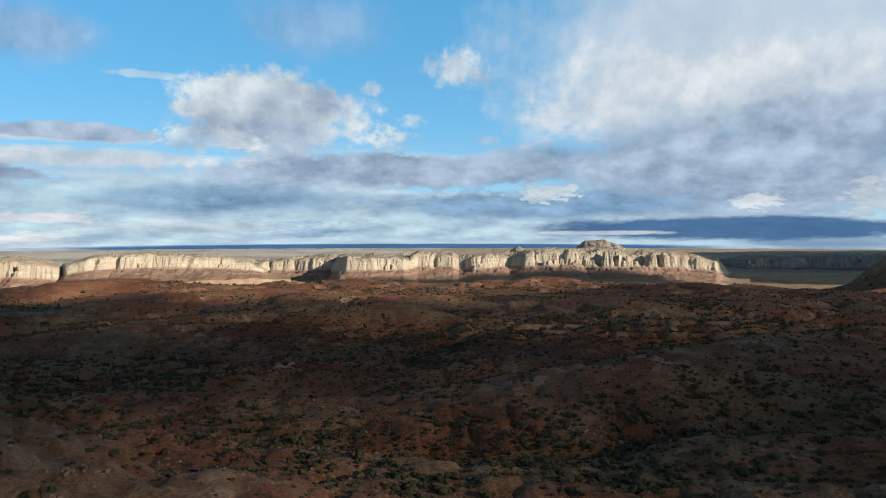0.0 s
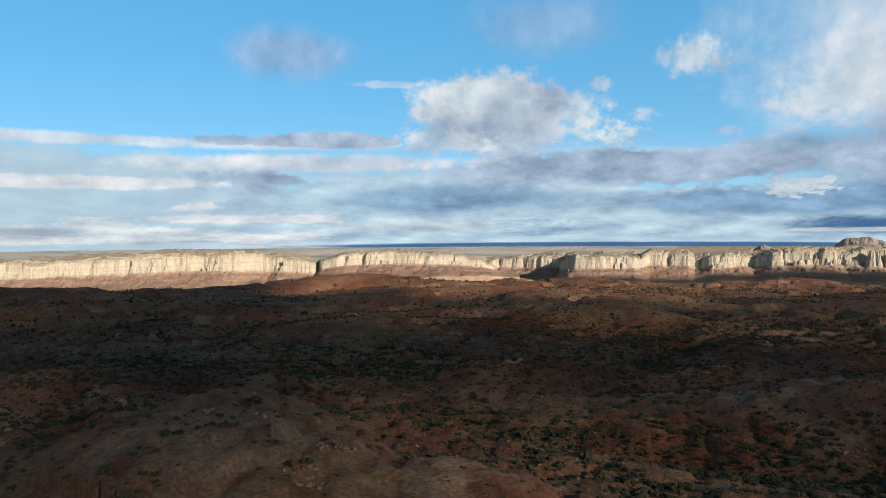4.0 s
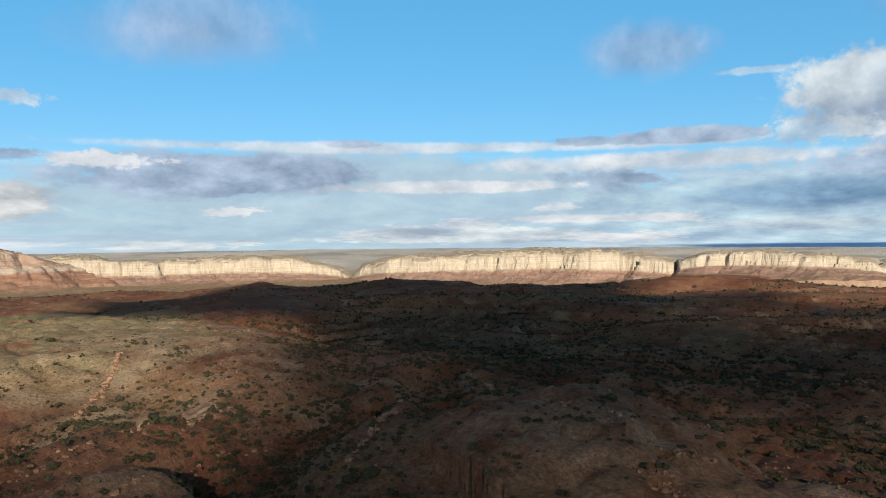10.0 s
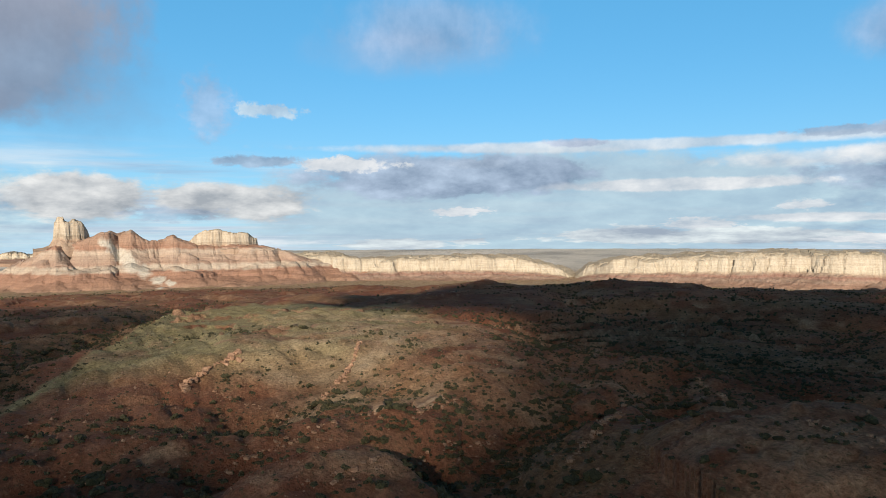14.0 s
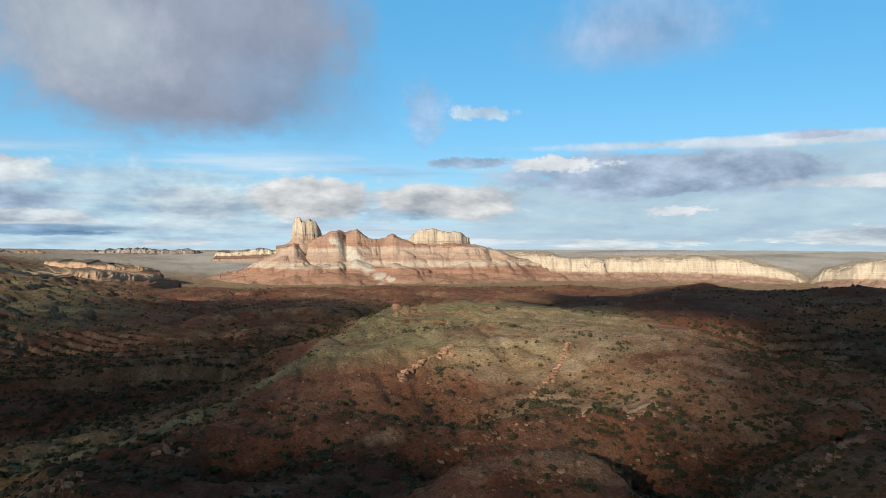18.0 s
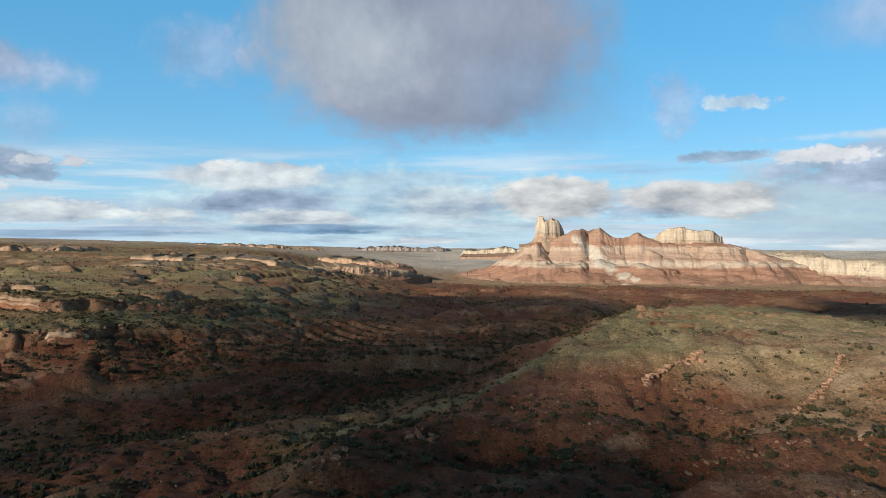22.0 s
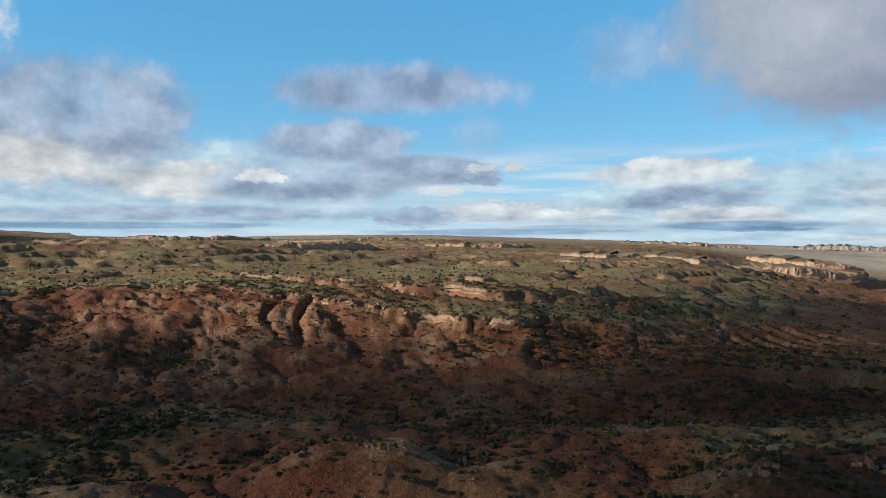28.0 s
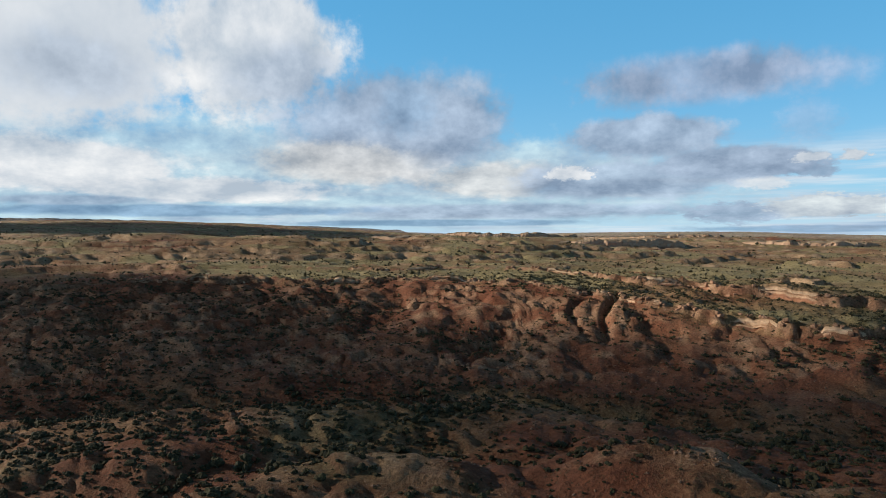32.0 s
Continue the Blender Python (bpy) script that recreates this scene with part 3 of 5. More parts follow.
HOLLOWS = [(78.3, 186, 11, 6), (97, 143, 9, 8), (92, 148, 9, 4), (66, 142, 8, 4)]  # heading, distance, radius, depth
SCARP = (105, 110, 118, 123, 127, 131, 135, 140, 147, 150, 156, 162, 167, 172, 180, 190)  # headings along the western scarp


def wash_distance(x, y):
    """How far a place is from the nearest dry stream bed."""
    best = np.full(np.shape(x), 1e9)
    for line in WASHES:
        pts = [heading(a, r) for a, r in line]
        for p, q in zip(pts, pts[1:]):
            ux, uy = q.x - p.x, q.y - p.y
            k = np.clip(((x - p.x) * ux + (y - p.y) * uy) / (ux * ux + uy * uy), 0, 1)
            best = np.minimum(best, np.hypot(x - p.x - k * ux, y - p.y - k * uy))
    return best + 5 * wave(x / 21, y / 21, 191)


def gullies(x, y):
    """Three sets of hill forms from 0 in the gully lines to 1 on the tops."""
    bx, by = x + 22 * wave(x / 80, y / 80, 43), y + 22 * wave(x / 80, y / 80, 44)
    return np.abs(wave(bx / 125, by / 125, 41)), np.abs(wave(bx / 54, by / 54, 46)), np.abs(wave(bx / 23, by / 23, 49))


def scarp_lines(x, y, az, r):
    """The western scarp: its foot, its lower and upper rim with their heights, and gullies cut back into it (0 spur to 1 gully)."""
    foot = np.interp(az, SCARP, (400, 345, 288, 272, 264, 258, 254, 249, 240, 236, 234, 236, 236, 238, 258, 276))
    rim = np.interp(az, SCARP, (430, 400, 345, 326, 318, 318, 332, 336, 360, 382, 400, 404, 410, 420, 420, 420))
    high = np.interp(az, SCARP, (1, 4, 9, 12.5, 14, 15, 17, 20, 24, 25.5, 26, 26, 26, 27, 27, 25))
    back = np.interp(az, SCARP, (470, 440, 386, 374, 376, 382, 386, 398, 440, 455, 480, 480, 490, 500, 500, 500))
    top = np.interp(az, SCARP, (1, 6, 15, 19, 22, 24, 25, 26.5, 28, 29, 29, 29, 30, 31, 32, 32))
    u = np.radians(az) * 330 + 7 * fbm(x / 38, y / 38, 3, 74)
    cut = np.clip(0.75 * (1 - np.abs(wave(u / 41, r / 240, 71)) / 0.38) + 0.55 * (1 - np.abs(wave(u / 17, r / 120, 73)) / 0.4) - 0.25, 0, 1)
    fine = 1 - np.clip(np.abs(wave(u / 7.5 + 2 * wave(x / 20, y / 20, 76), r / 40, 72)) / 0.4, 0, 1)
    return foot, rim, high, back, top, cut, fine


def land(x, y):
    """Height of the ground above the eye's level (negative: below it), and three covers: grass, rock, pale earth (with
    sun and haze painted in).
    """
    az, r = polar(x, y)
    wobble = fbm(x / 160, y / 160, 3, 11)
    # eastern side: shrub hills, then a fall to the open plain below the cliffs
    near = FLOOR - 0.012 * np.clip(r - 250, 0, 650)
    brow = 830 + 90 * wobble
    fall = near - 88 * step(brow, brow + 700, r)
    ramp = FLOOR - 0.055 * np.clip(r - 440, 0, 1750)
    k = step(58, 70, az)
    east = fall * (1 - k) + ramp * k
    east = east + 58 * step(2700, 4900, r) - 4 * step(1500, 2400, r)
    # western side: a scarp with two rims, and the plateau behind it
    foot, rim, high, back, top, cut, fine = scarp_lines(x, y, az, r)
    edge = rim + 12 * cut + 1.5 * fine + 3 * fbm(x / 14, y / 14, 3, 15)
    edge2 = back + 10 * fbm(x / 40, y / 40, 3, 16) + 3.0 * fbm(x / 9, y / 9, 2, 18)
    rise = np.clip((r - foot) / (edge - 4 - foot), 0, 1)
    bared = np.clip(0.7 + 0.6 * wave(x / 55, y / 55, 17), 0.25, 1)
    lip = step(edge - 1.6, edge + 0.6, r)
    lip2 = step(edge2 - 1.6, edge2 + 0.6, r)
    drop = np.minimum(0.34 * high, 5.5) * bared
    west = FLOOR + (high - drop) * (0.45 * rise + 0.55 * rise ** 2.0) + drop * lip
    west = west + np.maximum(top - high, 0) * (0.45 * step(edge, edge2, r) + 0.55 * lip2) + 0.0022 * np.clip(r - 500, 0, 4000)
    west = west + step(150, 178, az) * (10 * step(480, 900, r) + 48 * step(800, 3200, r)) - 0.010 * np.clip(r - 500, 0, 4000) * (1 - step(108, 138, az))
    slope = step(0.0, 0.25, rise) * (1 - step(0.9, 1.0, rise))
    spur = step(118, 128, az)
    west = west + slope * (1.2 - 3.6 * cut * (0.35 + 0.65 * rise) - 0.9 * fine + 0.7 * fbm(x / 11, y / 11, 4, 75, 0.6) + 2.6 * (np.abs(wave(np.radians(az) * 330 / 38 + 0.01 * r, r / 150, 70)) - 0.3) * spur)
    west = west + (4.0 * fbm(x / 420, y / 420, 3, 31) + 9.0 * fbm(np.radians(az) * 700 / 330, r / (90 + 0.09 * r), 4, 81)) * step(490, 800, r)
    w = step(98, 116, az) * (1 - step(235, 258, az))
    z = east * (1 - w) + west * w
    for a, d, wide, long_, tall, turn in HILLS:
        c = heading(a, d)
        q = radians(a + turn)
        u, v = (x - c.x) * math.cos(q) + (y - c.y) * math.sin(q), -(x - c.x) * math.sin(q) + (y - c.y) * math.cos(q)
        z = z + tall * np.exp(-((u / wide) ** 2 + (v / long_) ** 2) ** 1.4)
    # the sunlit hill ends westwards in a grassy brink over the wash
    brink = np.interp(az, (56, 70, 80, 84, 87, 88.9, 92.4, 97.6, 105.5, 112.6, 118), (560, 640, 640, 500, 385, 318, 266, 221, 192, 187, 178))
    hill = step(-4, 15, (brink - r) * 0.6 + 2.5 * wave(x / 17, y / 17, 33)) * step(57, 62, az) * (1 - step(109, 116, az))
    z = z + hill * (6.5 + 1.5 * wobble) * (0.45 + 0.55 * step(80, 88, az))
    # hills parted by gullies, at three scales
    calm = step(60, 110, r)
    far = step(270, 420, r) * (1 - w) * (1 - 0.8 * hill)
    rough = (1 - 0.72 * step(1400, 2300, r)) * (1 - 0.75 * w)
    g1, g2, g3 = gullies(x, y)
    z = z + calm * rough * ((1.2 + 9.0 * far) * (g1 - 0.28) + (1.6 + 3.6 * far) * (g2 - 0.28) + 1.5 * (g3 - 0.3) + 0.4 * fbm(x / 7, y / 7, 3, 61))
    # crests
    bx, by = x + 3.5 * wave(x / 19, y / 19, 35), y + 3.5 * wave(x / 19, y / 19, 36)
    crest = np.zeros(np.shape(x))
    for line, before, behind, flat in RIDGES:
        reach = 3.0 * max(before, behind)
        rs = [q[1] for q in line]
        here = (r > min(rs) - reach) & (r < max(rs) + reach)
        if not here.any():
            continue
        d, h, away = along_line(bx[here], by[here], line)
        wide = np.where(r[here] < away, before, behind)
        lift = np.exp(-(d / wide) ** flat)
        ground = z[here]
        z[here] = ground + np.maximum(FLOOR + h - ground, 0) * lift
        crest[here] = np.maximum(crest[here], np.exp(-(d / (0.42 * wide)) ** 2) * np.clip(h / 12, 0.3, 1))
    for a, d, wide, deep in HOLLOWS:
        c = heading(a, d)
        z = z - deep * np.exp(-(np.hypot((x - c.x), (y - c.y)) / wide) ** 2.5)
    # dry stream beds
    bed_off = np.maximum(wash_distance(x, y), 0)
    z = z - 4.2 * np.exp(-(bed_off / 17) ** 2) - 1.8 * np.exp(-(bed_off / 6) ** 2)
    # rills on the steeper flanks and small bumps
    z = z + calm * (1 - step(400, 600, r)) * (1.7 * (np.abs(wave(bx / 11, by / 11, 52)) - 0.25) + 0.8 * (np.abs(wave(x / 5, y / 5, 54)) - 0.25) + 0.28 * fbm(x / 2.6, y / 2.6, 2, 66))
    # hard beds stand out as ledges
    plain = w * step(edge2 + 10, edge2 + 60, r)
    bed = 2.6 + 4.0 * plain + 2.4 * far
    lay = z / bed + 0.5 * wobble + 0.18 * fbm(x / 22, y / 22, 3, 95)
    part_ = lay - np.floor(lay)
    tread = np.floor(lay) + step(0.66, 0.9, part_)
    hard = step(0.0, 0.45, fbm(x / 60, y / 60, 3, 91) + 0.9 * plain + 0.35 * far + 0.35 * w * slope * step(118, 126, az) - 0.05) * step(-0.1, 0.35, fbm(x / 26, y / 26, 2, 93) + 0.25 + 0.6 * plain)
    hard = hard * (0.35 + 0.65 * step(240, 330, r))
    z = z + (tread - lay) * bed * hard * 0.9 * calm * np.maximum(1 - 0.5 * step(1400, 2300, r), plain)
    riser = step(0.62, 0.70, part_) * (1 - step(0.88, 0.97, part_)) * hard
    # covers
    patchy = step(-0.15, 0.45, fbm(x / 48, y / 48, 3, 101))
    meadow = hill * step(215, 262, r + 12 * wobble) * step(66, 76, az + 10 * wobble) * (1 - step(640, 950, r))
    verge = hill * step(0, 1, 1.6 - np.abs(brink - r - 12) / 13) * step(84, 90, az)
    swell = w * (1 - step(225, 250, r)) * step(0.0, 0.5, fbm(x / 40, y / 40, 3, 103) + 0.15)
    grass = np.clip(0.95 * meadow + verge + 0.3 * swell + w * step(-6, 12, r - edge) * (0.55 + 0.5 * fbm(x / 90, y / 90, 3, 107)) + 0.28 * patchy * (1 - hill) * (1 - w * slope), 0, 1)
    bare = crest * step(0.0, 0.35, fbm(x / 12, y / 12, 3, 123))
    # pale sand on the sunlit hill, strengthened to paint its sunlight brighter
    sunlit_sand = 0.9 * np.exp(-(((az - 69) / 10) ** 2)) * step(150, 195, r) * (1 - step(340, 460, r)) * (0.6 + 0.6 * fbm(x / 26, y / 26, 3, 111))
    # past 1500 m the pale cover also stands in for haze
    pale = np.clip(sunlit_sand + 0.3 * bare * step(0.0, 0.5, fbm(x / 21, y / 21, 2, 127) + 0.2) + 0.8 * plain * riser + 0.75 * step(1500, 1900, r) * (1 - w) + 0.4 * step(2600, 3200, r) * (1 - w), 0, 1)
    cliff = w * (step(edge - 2.4, edge - 1.4, r) * (1 - step(edge + 1.0, edge + 3.0, r)) * step(3, 8, high) + step(edge2 - 2.4, edge2 - 1.4, r) * (1 - step(edge2 + 0.6, edge2 + 3.0, r)))
    rubble = cliff + 0.6 * bare + 0.35 * step(0.1, 0.5, fbm(x / 17, y / 17, 3, 125)) * (1 - hill) * (1 - w) * step(0.3, 0.55, g2) + w * slope * (1 - cut) * step(0.0, 0.5, fbm(x / 9, y / 9, 3, 121) + 0.5 * rise - 0.1) * 0.75
    return z, np.clip(grass * (1 - riser), 0, 1), np.clip(0.85 * riser * (1 - 0.7 * plain) + rubble, 0, 1), pale


def forms(x, y):
    """Where crests run (0 to 1), and where the hollows lie behind them."""
    crest, hollow = np.zeros(np.shape(x)), np.zeros(np.shape(x))
    r = np.hypot(x, y)
    for line, before, behind, flat in RIDGES:
        rs = [q[1] for q in line]
        here = (r > min(rs) - 2 * before) & (r < max(rs) + 60)
        if here.any():
            d, h, away = along_line(x[here], y[here], line)
            back = r[here] > away
            crest[here] = np.maximum(crest[here], np.exp(-(d / (0.6 * np.where(back, behind, before))) ** 2) * np.clip(h / 10, 0.3, 1))
            hollow[here] = np.maximum(hollow[here], back * np.exp(-((d - 1.5 * behind) / (0.8 * behind)) ** 2))
    return crest, hollow


def mesh_object(name, verts, faces, mat, smooth=True):
    """One mesh from arrays of places and of quads."""
    me = bpy.data.meshes.new(name)
    me.vertices.add(len(verts))
    me.vertices.foreach_set("co", np.ascontiguousarray(verts, dtype=np.float32).ravel())
    faces = np.asarray(faces, dtype=np.int32)
    n = faces.shape[1]
    me.loops.add(faces.size)
    me.loops.foreach_set("vertex_index", faces.ravel())
    me.polygons.add(len(faces))
    me.polygons.foreach_set("loop_start", np.arange(0, faces.size, n, dtype=np.int32))
    me.polygons.foreach_set("loop_total", np.full(len(faces), n, dtype=np.int32))
    me.polygons.foreach_set("use_smooth", np.full(len(faces), smooth))
    me.update(calc_edges=True)
    me.materials.append(mat)
    return new(name, me)


def grid_faces(rows, cols, closed=False):
    i, j = np.meshgrid(np.arange(rows - 1), np.arange(cols if closed else cols - 1), indexing="ij")
    a, b = i * cols + j, i * cols + (j + 1) % cols
    return np.stack([a, b, b + cols, a + cols], -1).reshape(-1, 4)


def build_ground():
    az = np.concatenate([np.arange(-40, 197, 0.175), np.arange(197, 320, 1.0)])
    r = np.concatenate([np.linspace(-0.5, 60, 10)[:-1], 60 * 1.0114 ** np.arange(0, 400), 345 * 1.0068 ** np.arange(0, 44)])
    r = np.sort(r)
    r = r[r < 4960]
    A, R = np.meshgrid(np.radians(az), r)
    x, y = -R * np.sin(A), R * np.cos(A)
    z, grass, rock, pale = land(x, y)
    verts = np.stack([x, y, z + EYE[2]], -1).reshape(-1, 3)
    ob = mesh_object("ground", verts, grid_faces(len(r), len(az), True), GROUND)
    # share of painted haze, growing with distance
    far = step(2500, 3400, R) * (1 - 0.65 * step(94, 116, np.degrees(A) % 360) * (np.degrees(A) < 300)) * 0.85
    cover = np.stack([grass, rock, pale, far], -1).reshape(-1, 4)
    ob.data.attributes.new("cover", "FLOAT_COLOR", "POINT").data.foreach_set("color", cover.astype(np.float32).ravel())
    return tagged(ob, "red desert ground with gullied hills, ledges and thin grass", "ground", kind="structure")


build_ground()


# ---------------------------------------------------------------- mesas and the butte
TALUS = [(150, 0.0), (105, 0.10), (66, 0.22), (32, 0.36), (10, 0.46), (4, 0.50)]
WALL = [(2, 0.54), (1, 0.58), (0, 0.62), (0, 0.66), (-1, 0.70), (-1, 0.75), (-3, 0.79), (-3, 0.84), (-4, 0.88), (-5, 0.93), (-8, 0.96), (-12, 0.985), (-18, 1.0)]
RIMROCK = [(2.6, 0.0), (1.8, 0.22), (1.2, 0.36), (0.8, 0.46), (0.5, 0.50), (-0.6, 0.54), (0, 0.60), (0, 0.72), (-0.3, 0.84), (-0.8, 0.95), (-2.5, 1.0)]
BENCH = [(34, 0.0), (22, 0.14), (12, 0.30), (5, 0.44), (2, 0.52), (1, 0.64), (0, 0.78), (-1, 0.9), (-4, 0.97), (-9, 1.0)]
SLOPE = [(420, 0.0), (330, 0.07), (250, 0.17), (190, 0.27), (150, 0.33), (138, 0.40), (100, 0.52), (84, 0.60), (52, 0.72), (40, 0.80), (16, 0.92), (4, 0.98), (-6, 1.0)]


def rock_wall(name, line, toe, profile, deep, mat, flute=6.5, seed=1, grain=3.5, dome=0.0, parent=None, skirt=60, jag=0.0):
    """A mesa: a rim line (heading, distance, height), a profile from its foot to the rim, and its depth behind the rim."""
    keys = np.array(line, dtype=float)
    a = np.radians(keys[:, 0])
    plan = np.stack([-keys[:, 1] * np.sin(a), keys[:, 1] * np.cos(a)], -1)
    run = np.concatenate([[0], np.cumsum(np.hypot(*np.diff(plan, axis=0).T))])
    s = np.arange(0, run[-1], grain)
    px, py, top = (np.interp(s, run, c) for c in (plan[:, 0], plan[:, 1], keys[:, 2]))
    width = max(2, int(14 / grain))
    kern = np.ones(width) / width
    blur = lambda v: np.convolve(np.pad(v, width, mode="edge"), kern, mode="same")[width:-width]
    px, py = blur(px), blur(py)
    tx, ty = np.gradient(px), np.gradient(py)
    ln = np.hypot(tx, ty) + 1e-6
    nx, ny = ty / ln, -tx / ln
    flip = np.sign((nx * -px + ny * -py).sum())
    away = np.hypot(px, py)
    nx, ny = 0.3 * nx * flip - 0.7 * px / away, 0.3 * ny * flip - 0.7 * py / away
    rows = []
    zero = np.zeros_like(s)
    stray = jag * fbm(s / 24, zero, 4, seed + 77)
    px, py = px + nx * stray, py + ny * stray
    if toe is None:  # a rim that follows the ground: heights count from it
        toe = land(px + 2.5 * nx, py + 2.5 * ny)[0] - 0.8
        top = top + land(px - 2.5 * nx, py - 2.5 * ny)[0] - 3.0 * step(-0.05, 0.3, wave(s / 11, np.zeros_like(s), seed + 88))
    size = flute / 9.0
    top = top + size * (2.4 * fbm(s / 30, zero, 4, seed + 5) + 1.1 * np.floor(2.5 * wave(s / 16, zero, seed + 9)) + 3.0 * np.floor(2.2 * wave(s / 85, zero, seed + 10)))
    wide = max(3, int(90 / grain))
    soft = np.convolve(np.pad(top, wide, mode="edge"), np.hanning(wide + 2)[1:-1] / np.hanning(wide + 2).sum(), mode="same")[wide:-wide]
    cleft = ridged(s / 42, zero, 3, seed, 0.6)
    notch = step(0.25, 0.6, wave(s / 60, zero, seed + 3))
    for off, f in profile:
        face = step(0.42, 0.6, f) if profile is not SLOPE else 0.12
        rib = flute * (0.45 * cleft - 0.9 * notch) + 0.24 * flute * ridged(s / 13, zero + f * 2.0, 3, seed + 21) + 2.0 * size * wave(s / 4.5, zero + f * 9.0, seed + 23)
        foot = (0.035 if profile is SLOPE else 0.09) * off * ridged(s / 55, zero + f * (3.5 if profile is SLOPE else 1.2), 3, seed + 31) + 4 * size * fbm(s / 18, zero + f * 4, 2, seed + 41)
        o = off + rib * face + foot * (1 - face) * (1 if f > 0 else 0) + ((0.16 * off + 14 * (1 - f)) * (1.6 * np.abs(wave(s / 95, zero + f * 0.9, seed + 37)) - 0.5) + 0.09 * off * np.abs(wave(s / 34, zero + f * 1.2, seed + 38)) if profile is SLOPE else 0)
        h = toe + (soft - toe) * f + (top - soft) * (f ** 5 if profile is SLOPE else f)
        if 0 < f < 0.99:
            o = o + (9 * fbm(s / 45, zero + f * 40, 3, seed + 57) if profile is SLOPE and flute > 5 else 0)
            h = h + 2.0 * size * fbm(s / 25, zero + f * 5, 3, seed + 51)
        rows.append((px + nx * o, py + ny * o, h - (45 if f == 0 else 0), f))
    shut = np.clip(np.minimum(np.arange(len(s)), len(s) - 1 - np.arange(len(s))) / 4.0, 0, 1)
    inner = profile[-1][0]
    for k in (0.15, 0.4, 0.7, 1.0):
        back = -inner + k * deep
        rows.append((px - nx * back, py - ny * back, top + dome * math.sin(k * 2.6) + 3 * size * fbm(s / 40, zero + k * 3, 3, seed + 61), 1.0))
    rows.append((px - nx * (deep + skirt), py - ny * (deep + skirt), toe - 6 + zero, 0.2))
    verts = np.stack([np.stack([q[0], q[1], toe - 6 + (q[2] - toe + 6) * shut + EYE[2]], -1) for q in rows])
    n = len(rows)
    foot_rows = sum(1 for q in profile if q[1] <= 0.5)
    cuts = [("talus", 0, foot_rows), ("cliff", foot_rows - 1, len(profile)), ("cap", len(profile) - 1, n)] if parent is None else [(name, 0, n)]
    root = parent or new(name)
    for part_name, lo, hi in cuts:
        ob = mesh_object(part_name, verts[lo:hi].reshape(-1, 3), grid_faces(hi - lo, len(s)), mat, smooth=False)
        stratum = np.repeat([q[3] for q in rows[lo:hi]], len(s)).astype(np.float32)
        ob.data.attributes.new("stratum", "FLOAT", "POINT").data.foreach_set("value", stratum)
        ob.parent = root
    return root


CLIFF = ((-400, 1.0), (-60, 1.0), (-26, 0.985), (-15, 0.95), (-12, 0.90), (-7, 0.88), (-5, 0.66), (-1, 0.64), (1, 0.50), (4, 0.47), (22, 0.40), (26, 0.35), (70, 0.20), (110, 0.10), (165, 0.0), (400, -0.2))
HILLSIDE = ((-400, 1.0), (-30, 1.0), (-8, 0.97), (0, 0.92), (8, 0.83), (26, 0.74), (32, 0.68), (62, 0.56), (68, 0.50), (104, 0.40), (112, 0.335), (150, 0.26), (230, 0.12), (330, 0.03), (420, 0.0), (600, -0.1))
CASTLE = ((-400, 1.0), (-20, 1.0), (-8, 0.96), (-5, 0.86), (-3, 0.55), (0, 0.32), (6, 0.22), (20, 0.10), (40, 0.0), (400, -0.6))


